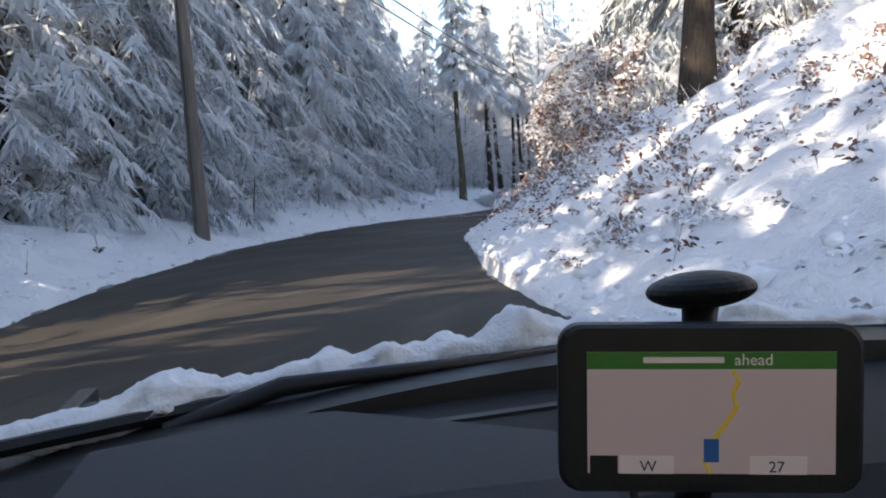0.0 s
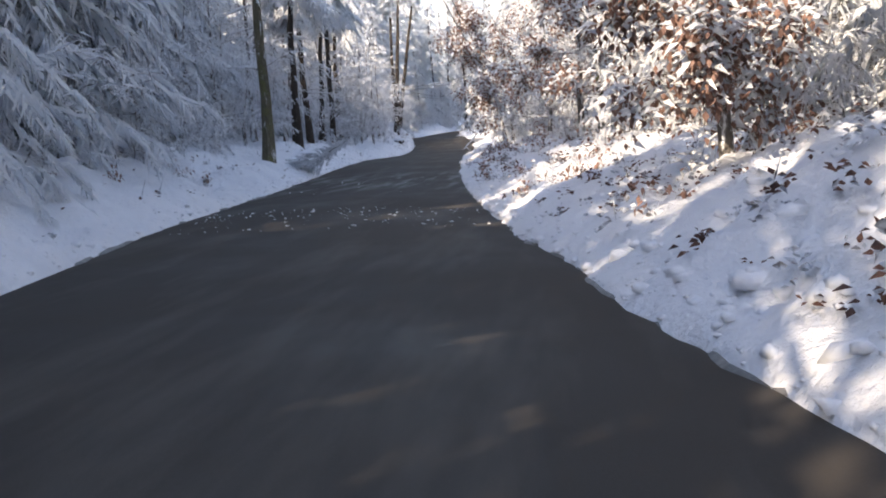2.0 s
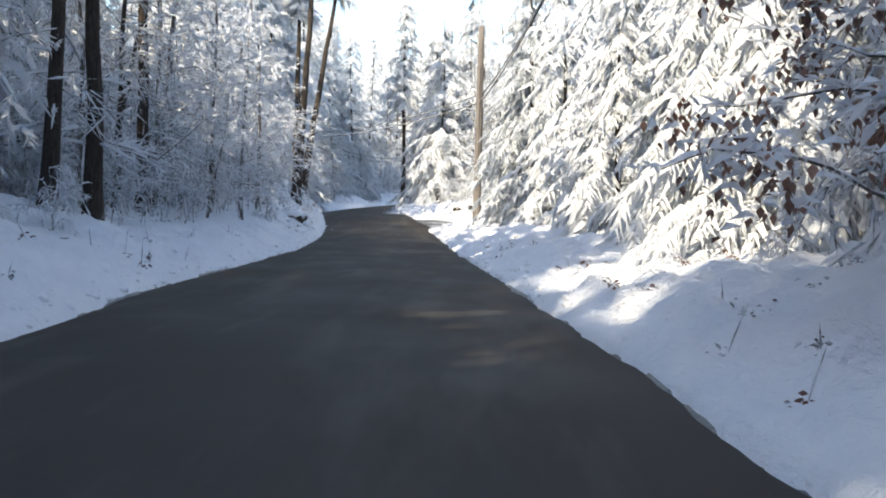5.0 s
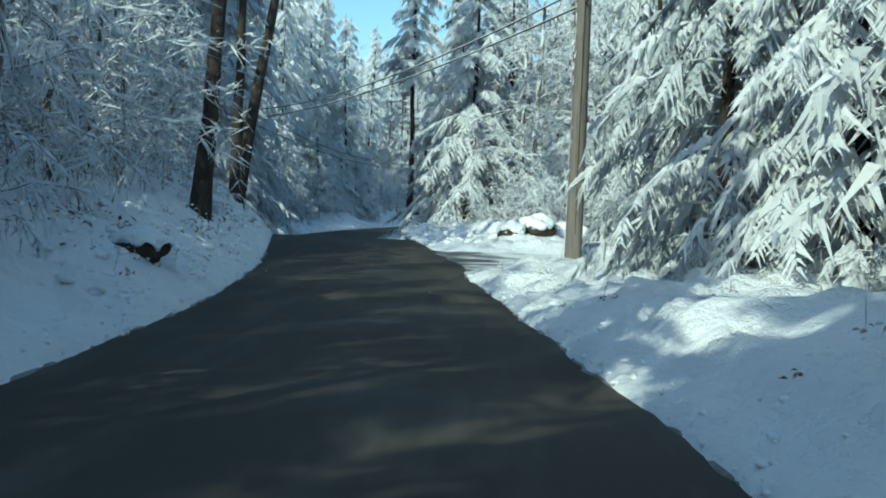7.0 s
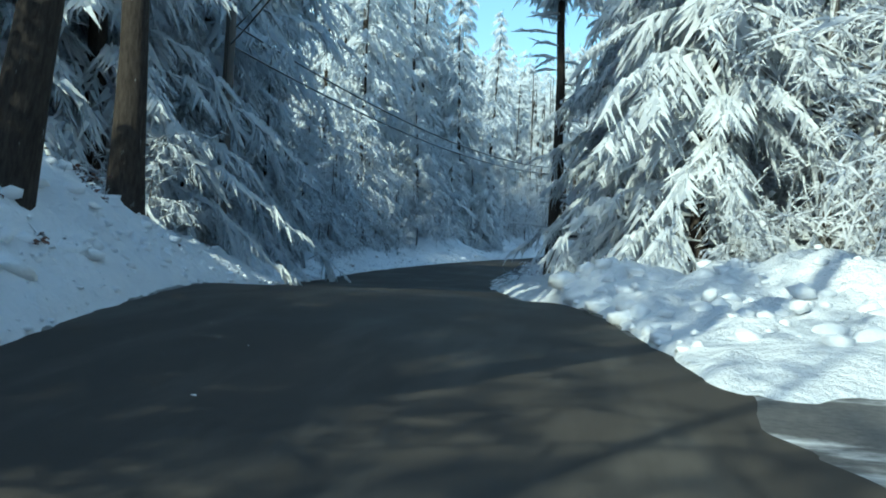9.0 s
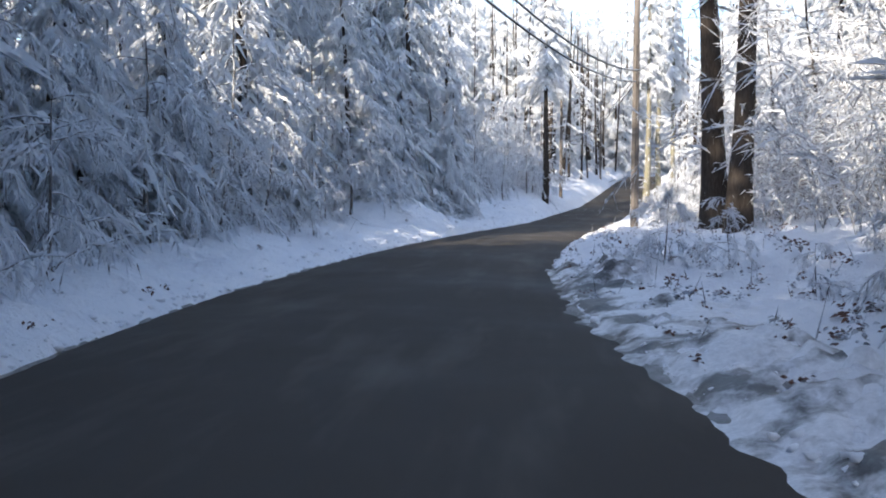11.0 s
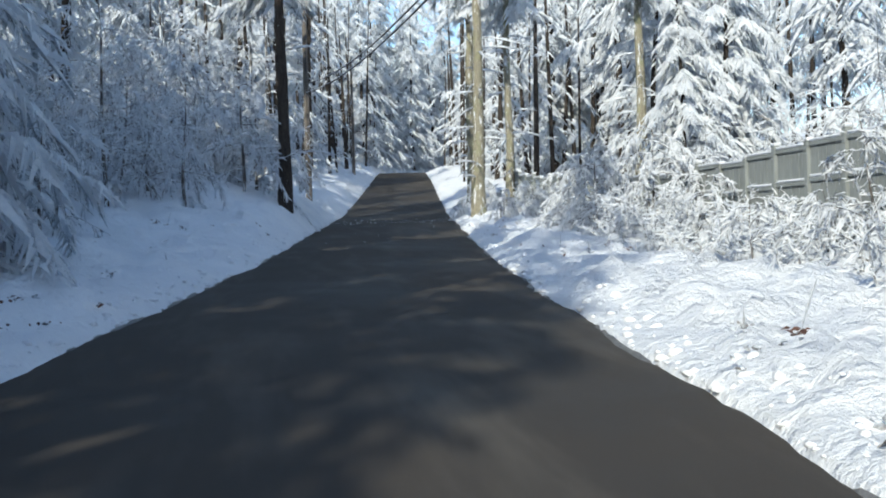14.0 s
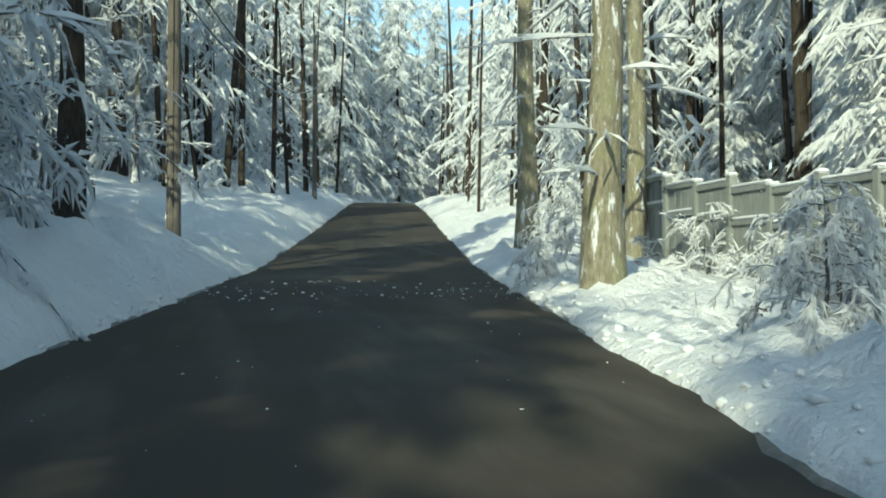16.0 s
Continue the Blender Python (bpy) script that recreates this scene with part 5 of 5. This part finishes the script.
def fence(a, b, low, high, width):
    """A weathered board fence: posts, panels of boards, rails with snow on them."""
    e = new("fence")
    run = Vector(b) - Vector(a)
    n = int(run.length / width)
    turn = math.degrees(math.atan2(run.y, run.x))
    e.matrix_basis = pose(a[0], a[1], 0, 0, 0, turn)
    step = run.length / n
    for k in range(n + 1):
        x0 = a[0] + run.x * k / n
        y0 = a[1] + run.y * k / n
        g = ground(x0, y0)
        height = low + (high - low) * min(1.0, max(0.0, (119.0 - y0) / 8.0))
        p = Pile()
        tall = height + (0.35 if k in (3, n) else 0.06)
        box(p, (k * step - 0.07, -0.07, g - 0.3), (k * step + 0.07, 0.07, g + tall), 0, 0.012)
        post = part("post", p.mesh("post", [FENCE]), e)
        p = Pile()
        box(p, (k * step - 0.09, -0.09, g + tall), (k * step + 0.09, 0.09, g + tall + 0.06), 0, 0.025)
        part("snow_cap", p.mesh("snow_cap", [CLUMP_SOFT]), post, "small cap of snow")
        if k == n:
            break
        g2 = ground(a[0] + run.x * (k + 1) / n, a[1] + run.y * (k + 1) / n)
        for j in range(4):
            u0, u1 = k * step + 0.07 + (step - 0.14) * j / 4, k * step + 0.07 + (step - 0.14) * (j + 1) / 4 - 0.012
            gz = g + (g2 - g) * (j + 0.5) / 4
            p = Pile()
            box(p, (u0, -0.014, gz - 0.1), (u1, 0.014, gz + height - 0.05), 0, 0.004)
            part("board", p.mesh("board", [FENCE]), e)
        for rail in (0.62, 0.97):
            gz = (g + g2) / 2
            p = Pile()
            box(p, (k * step + 0.07, -0.05, gz + height * rail - 0.05), (k * step + step - 0.07, 0.05, gz + height * rail + 0.03), 0, 0.006)
            r = part("rail", p.mesh("rail", [FENCE]), e)
            p = Pile()
            box(p, (k * step + 0.07, -0.06, gz + height * rail + 0.03), (k * step + step - 0.07, 0.06, gz + height * rail + 0.085), 0, 0.022)
            part("snow", p.mesh("snow", [CLUMP_SOFT]), r, "ridge of snow lying on the rail")
    return tagged(e, "grey weathered board fence with snow on its rails", "fence")


fence((2.7, 97.0, 0), (4.5, 135.0, 0), 1.4, 1.85, 1.25)


# ---- the car that waits at the start of the road ----
PAINT = two_scale("dark_car_paint", (0.012, 0.013, 0.016), (0.022, 0.023, 0.027), 3, 0.5, 0.25, 0.0005, 0.6)
PLASTIC = two_scale("black_plastic", (0.005, 0.005, 0.006), (0.011, 0.011, 0.012), 60, 6, 0.5, 0.001, 0.4)
# Paler vinyl paints daylight onto the instrument pad; the headliner shares it.
TRIM_GREY = two_scale("lit_dash_pad_and_headliner_grey", (0.055, 0.055, 0.062), (0.075, 0.075, 0.083), 220, 5, 0.75, 0.0008, 0.25)
TRIM_DARK = two_scale("dark_dashboard_vinyl", (0.014, 0.014, 0.017), (0.024, 0.024, 0.028), 220, 5, 0.75, 0.0008, 0.25)
RUBBER = two_scale("tyre_rubber", (0.012, 0.012, 0.012), (0.03, 0.03, 0.03), 30, 3, 0.9, 0.002, 0.2)


def lit(name, colour, strength):
    m, n, l, b = shader(name, 0.3, 0.4)
    b.inputs["Base Color"].default_value = (*colour, 1)
    b.inputs["Emission Color"].default_value = (*colour, 1)
    b.inputs["Emission Strength"].default_value = strength
    return m


def sheet(xs, ys, height, name, mat, thick=0.02):
    """A moulded panel with thickness over a grid of x and y(x)."""
    v, n, k = [], len(xs), len(ys(xs[0]))
    for low in (0.0, thick):
        for x in xs:
            v += [(x, y, height(x, y) - low) for y in ys(x)]
    f = []
    for i in range(n - 1):
        for j in range(k - 1):
            a = i * k + j
            f.append((a, a + k, a + k + 1, a + 1))
            a += n * k
            f.append((a, a + 1, a + k + 1, a + k))
    o = n * k
    for i in range(n - 1):
        for j in (0, k - 1):
            a = i * k + j
            f.append((a, a + k, a + k + o, a + o))
    for j in range(k - 1):
        for i in (0, n - 1):
            a = i * k + j
            f.append((a, a + 1, a + 1 + o, a + o))
    me = mesh_of(name, v, f, [mat], smooth=False)
    return me


AXIS = 0.40                                 # the car's middle, to the right of the driver's eye


def cowl_line(x):
    return 0.97 - 0.45 * (x - AXIS) ** 2


def build_car(m):
    car = new("car")
    car.matrix_basis = m
    xs = list(np.linspace(AXIS - 0.82, AXIS + 0.82, 34))
    part("dashboard", sheet(xs, lambda x: list(np.linspace(cowl_line(x) - 0.50, cowl_line(x) - 0.012, 8)),
                            lambda x, y: 1.05 - 0.9 * max(0.0, cowl_line(x) - 0.36 - y) ** 1.3, "dashboard", TRIM_DARK, 0.05), car, "dark grey textured dashboard")
    hood_x = list(np.linspace(-0.17, 0.19, 12))
    part("instrument_hood", sheet(hood_x, lambda x: list(np.linspace(0.46 + 0.5 * abs(x - 0.01), min(cowl_line(x) - 0.02, 0.875 - 0.9 * max(0.0, x - 0.03)), 7)),
                                  lambda x, y: 1.062 - 0.30 * max(0.0, 0.60 - y), "instrument_hood", TRIM_GREY, 0.015), car, "raised pad over the instruments, light painted in as paler grey")
    part("defroster_vent", sheet([-0.02, 0.10, 0.24], lambda x: [cowl_line(x) - 0.10, cowl_line(x) - 0.085], lambda x, y: 1.053, "defroster_vent", PLASTIC, 0.004), car)
    part("cowl", sheet(xs, lambda x: list(np.linspace(cowl_line(x) - 0.012, cowl_line(x) + 0.16, 6)),
                       lambda x, y: 1.055 + 0.02 * math.cos((x - AXIS) * 1.6) - 0.035 * (x - AXIS) ** 2 * 2, "cowl", PLASTIC, 0.03), car, "black cowl below the windscreen edge")
    part("bonnet", sheet(xs, lambda x: list(np.linspace(cowl_line(x) + 0.18, 2.15 - 0.25 * (x - AXIS) ** 2, 9)),
                         lambda x, y: 0.99 - 0.10 * (x - AXIS) ** 2 - 0.11 * max(0.0, y - 1.1) ** 1.5, "bonnet", PAINT, 0.03), car)
    for name, x0, x1, y0, y1, z0, z1 in (("front_bumper", -0.83, 0.83, 2.02, 2.26, 0.28, 0.72), ("rear_bumper", -0.83, 0.83, -2.62, -2.40, 0.30, 0.78),
                                         ("fender", -0.87, -0.78, 1.10, 2.08, 0.40, 0.90), ("fender", 0.78, 0.87, 1.10, 2.08, 0.40, 0.90),
                                         ("door", -0.87, -0.79, -0.15, 1.10, 0.30, 0.98), ("door", 0.79, 0.87, -0.15, 1.10, 0.30, 0.98),
                                         ("rear_door", -0.87, -0.79, -1.35, -0.16, 0.30, 0.98), ("rear_door", 0.79, 0.87, -1.35, -0.16, 0.30, 0.98),
                                         ("rear_panel", -0.87, 0.87, -2.42, -1.36, 0.40, 0.96), ("floor_pan", -0.79, 0.79, -1.36, 2.02, 0.24, 0.30)):
        p = Pile()
        box(p, (AXIS + x0, y0, z0), (AXIS + x1, y1, z1), 0, 0.028)
        part(name, p.mesh(name, [PLASTIC if name == "floor_pan" else PAINT]), car)
    # Roof, lining and pillars, added out of view to shade the dashboard.
    roof_x = list(np.linspace(AXIS - 0.70, AXIS + 0.70, 22))
    part("roof", sheet(roof_x, lambda x: list(np.linspace(-1.75, 0.42 - 0.12 * (x - AXIS) ** 2, 14)),
                       lambda x, y: 1.57 - 0.10 * (x - AXIS) ** 2 - 0.05 * max(0.0, -0.9 - y) ** 1.5 - 0.10 * max(0.0, y - 0.15) ** 2, "roof", PAINT, 0.045), car)
    part("headliner", sheet(roof_x, lambda x: list(np.linspace(-1.70, 0.38 - 0.12 * (x - AXIS) ** 2, 14)),
                            lambda x, y: 1.520 - 0.10 * (x - AXIS) ** 2 - 0.05 * max(0.0, -0.9 - y) ** 1.5 - 0.10 * max(0.0, y - 0.15) ** 2, "headliner", TRIM_GREY, 0.012), car, "grey cloth headliner")
    for side in (-1, 1):
        for name, low, high, r in (("windscreen_pillar", (0.80, 0.78, 0.98), (0.68, 0.36, 1.51), 0.035), ("middle_pillar", (0.82, -0.16, 0.97), (0.69, -0.20, 1.51), 0.035),
                                   ("rear_pillar", (0.82, -1.95, 0.95), (0.68, -1.66, 1.47), 0.06)):
            p = Pile()
            tube(p, [(AXIS + side * low[0], low[1], low[2]), (AXIS + side * (low[0] + high[0] + 0.03) / 2, (low[1] + high[1]) / 2, (low[2] + high[2]) / 2), (AXIS + side * high[0], high[1], high[2])], [r, r, r * 0.9], 10, 0)
            part(name, p.mesh(name, [PAINT], True), car)
    for x in (-0.38, 0.38):
        p = Pile()
        box(p, (AXIS + x - 0.25, -0.62, 0.30), (AXIS + x + 0.25, -0.08, 0.62), 0, 0.06)
        part("seat", p.mesh("seat", [TRIM_DARK]), car)
        p = Pile()
        box(p, (AXIS + x - 0.23, -0.78, 0.55), (AXIS + x + 0.23, -0.60, 1.18), 0, 0.06)
        part("backrest", p.mesh("backrest", [TRIM_DARK]), car)
    for x in (-0.80, 0.80):
        for y in (1.45, -1.55):
            bm = bmesh.new()
            prof = ((0.20, 0.085), (0.27, 0.10), (0.32, 0.09), (0.325, 0.04), (0.325, -0.04), (0.32, -0.09), (0.27, -0.10), (0.20, -0.085))
            p = Pile()
            n = 28
            v = [(AXIS + x + w, y + r * math.cos(a), 0.325 + r * math.sin(a)) for a in np.arange(n) * 2 * np.pi / n for r, w in prof]
            k = len(prof)
            p.add(v, [(i * k + j, i * k + (j + 1) % k, ((i + 1) % n) * k + (j + 1) % k, ((i + 1) % n) * k + j) for i in range(n) for j in range(k)], [0] * (n * k))
            bm.free()
            wheel = part("wheel", p.mesh("wheel", [RUBBER], True), car)
            p = Pile()
            tube(p, [(AXIS + x - 0.06, y, 0.325), (AXIS + x + 0.06, y, 0.325)], [0.205, 0.205], 20, 0)
            part("rim", p.mesh("rim", [METAL]), wheel, "dull steel rim")
    pts = [(x, cowl_line(x) + 0.10, 1.015 + 0.02 * math.cos((x - AXIS) * 1.6) + 0.03) for x in np.linspace(-0.30, 0.75, 16)]
    p = Pile()
    tube(p, pts, [0.008] * 16, 6, 0)
    part("wiper_blade", p.mesh("wiper_blade", [PLASTIC]), car)
    p = Pile()
    tube(p, [(-0.13, 0.93, 1.045), (-0.02, 0.96, 1.072), (0.05, 0.98, 1.072), (0.30, 1.03, 1.072)], [0.008, 0.010, 0.008, 0.006], 8, 0)
    part("wiper_arm", p.mesh("wiper_arm", [PLASTIC], True), car, "black wiper arm")
    return tagged(car, "dark car with snow heaped along its cowl", "car")


def ridge_of_snow(m):
    """Snow pushed up by the wipers along the cowl."""
    lumps = ((0.02, 0.006, 0.02), (0.09, 0.010, 0.015), (-0.128, 0.016, 0.030), (0.247, 0.026, 0.036), (0.16, 0.008, 0.02), (0.33, 0.010, 0.03), (0.52, 0.012, 0.04), (0.9, 0.014, 0.05))
    n, k, v = 300, 22, []
    for i in range(n):
        x = -0.44 + 1.66 * i / (n - 1)
        grow = sum(h * math.exp(-((x - c) / w) ** 2) for c, h, w in lumps)
        r = 0.016 + 0.006 * noise.noise((x * 9, 3, 0)) + 0.5 * grow
        z = 1.052 + 0.022 * math.cos((x - AXIS) * 1.6) - 0.02 * (x - AXIS) ** 2 + 0.6 * grow
        for j in range(k):
            a = 2 * math.pi * j / k
            q = r * (1.0 + 0.42 * noise.noise((x * 26, math.cos(a) * 1.4, math.sin(a) * 1.4)) + 0.30 * noise.noise((x * 70, math.cos(a) * 2.4, math.sin(a) * 2.4)) + 0.16 * noise.noise((x * 170, math.cos(a) * 5, math.sin(a) * 5)))
            v.append((x, cowl_line(x) + 0.125 + math.cos(a) * q * 1.15, z + math.sin(a) * q))
    f = [(i * k + j, i * k + (j + 1) % k, (i + 1) * k + (j + 1) % k, (i + 1) * k + j) for i in range(n - 1) for j in range(k)]
    f += [tuple(range(k)), tuple(reversed(range((n - 1) * k, n * k)))]
    ob = new("snow_ridge", mesh_of("snow_ridge", v, f, [CLUMP_SOFT], smooth=True))
    ob.matrix_basis = m
    return tagged(ob, "lumpy ridge of fresh snow on the black cowl", "snow")


def lettering(text, size, x, z, mat, parent, depth):
    cu = bpy.data.curves.new("lettering", "FONT")
    cu.body, cu.size, cu.align_x, cu.extrude = text, size, "CENTER", 0.0001
    cu.materials.append(mat)
    ob = new("lettering", cu)
    ob.parent = parent
    ob.matrix_basis = pose(x, depth, z, 90, 0, 0)
    return ob


def navigation_device(m):
    e = new("navigation_device")
    e.matrix_basis = m
    W, H = 0.0705, 0.040
    p = Pile()
    ring = [(sx * (W - 0.011) + 0.011 * math.cos(a), sz * (H - 0.011) + 0.011 * math.sin(a)) for sx, sz, a0 in ((1, 1, 0), (-1, 1, 90), (-1, -1, 180), (1, -1, 270))
            for a in (radians(a0 + k * 18) for k in range(6))]
    k = len(ring)
    v = [(x * g, y, z * g) for y, g in ((0.0, 0.965), (0.003, 1.0), (0.013, 1.0), (0.017, 0.94)) for x, z in ring]
    f = [(r * k + i, r * k + (i + 1) % k, (r + 1) * k + (i + 1) % k, (r + 1) * k + i) for r in range(3) for i in range(k)] + [tuple(reversed(range(k))), tuple(range(3 * k, 4 * k))]
    p.add(v, f, [0] * len(f))
    part("case", p.mesh("case", [PLASTIC]), e, "black plastic case with a wide bezel")
    SCREEN = lit("map_screen", (0.300, 0.240, 0.252), 0.14)
    GREEN = lit("green_banner", (0.018, 0.084, 0.012), 0.14)
    YELLOW = lit("yellow_route", (0.372, 0.264, 0.030), 0.14)
    BLUE = lit("blue_marker", (0.012, 0.060, 0.180), 0.14)
    WHITE = lit("white_label", (0.372, 0.324, 0.336), 0.14)

    def slab(name, x0, x1, z0, z1, y, mat, label="", under=None):
        q = Pile()
        box(q, (x0, y, z0), (x1, y + 0.0004, z1), 0)
        return part(name, q.mesh(name, [mat]), under or e, label)

    scr = slab("screen", -0.057, 0.057, -0.030, 0.0275, -0.0006, SCREEN, "lit map screen with a yellow route")
    slab("banner", -0.057, 0.057, 0.0195, 0.0275, -0.0011, GREEN, "green banner with pale writing", scr)
    slab("writing", -0.031, 0.006, 0.0225, 0.0252, -0.0016, WHITE, "", scr)
    lettering("ahead", 0.0075, 0.0195, 0.0215, WHITE, scr, -0.0016)
    route = ((0.000, -0.0295), (-0.003, -0.024), (0.001, -0.014), (0.007, -0.006), (0.012, 0.002), (0.010, 0.008), (0.013, 0.014), (0.010, 0.019))
    q = Pile()
    tube(q, [(x, -0.0012, z) for x, z in route], [0.0011] * len(route), 5, 0)
    part("route", q.mesh("route", [YELLOW]), scr)
    slab("marker", -0.0035, 0.0035, -0.024, -0.013, -0.0026, BLUE, "blue car marker", scr)
    slab("heading_box", -0.042, -0.017, -0.030, -0.0215, -0.0012, WHITE, "", scr)
    slab("speed_box", 0.018, 0.044, -0.030, -0.0215, -0.0012, WHITE, "", scr)
    slab("back_button", -0.056, -0.043, -0.030, -0.0215, -0.0012, PLASTIC, "", scr)
    lettering("W", 0.0075, -0.029, -0.0288, PLASTIC, scr, -0.0018)
    lettering("27", 0.0075, 0.030, -0.0288, PLASTIC, scr, -0.0018)
    slab("maker_mark", -0.011, 0.011, -0.0375, -0.0345, -0.0006, TRIM_DARK, "faint bar of lettering")
    bm = bmesh.new()
    bmesh.ops.create_uvsphere(bm, u_segments=24, v_segments=12, radius=1.0)
    for v in bm.verts:
        v.co = Vector((v.co.x * 0.028 + 0.004, v.co.y * 0.024 + 0.045, v.co.z * 0.0095 + 0.052 + v.co.x * 0.002))
    me = bpy.data.meshes.new("suction_cup")
    bm.to_mesh(me)
    bm.free()
    me.materials.append(PLASTIC)
    part("suction_cup", me, e, "black rubber suction cup")
    p = Pile()
    tube(p, [(0.0, 0.014, 0.02), (0.0, 0.03, 0.034), (0.004, 0.045, 0.05)], [0.009, 0.008, 0.010], 10, 0)
    part("mount_arm", p.mesh("mount_arm", [PLASTIC], True), e)
    p = Pile()
    tube(p, [(0.0, 0.02, -0.02), (0.0, 0.05, -0.06), (0.0, 0.06, -0.115)], [0.008, 0.010, 0.016], 10, 0)
    part("stand", p.mesh("stand", [PLASTIC], True), e)
    p = Pile()
    tube(p, [(-0.035, 0.008, -0.039), (-0.034, 0.0, -0.05), (-0.022, 0.01, -0.066), (0.01, 0.05, -0.09)], [0.0022] * 4, 6, 0)
    part("power_cable", p.mesh("power_cable", [PLASTIC], True), e, "thin black power cable")
    return tagged(e, "black navigation device with a lit map on the dashboard", "navigation device")


SEAT = pose(17.15, -75.72, -0.15, 0, 0, 29.8)
build_car(SEAT)
ridge_of_snow(SEAT)
navigation_device(SEAT @ pose(0.187, 0.43, 1.142, 0, 2.5, -13))
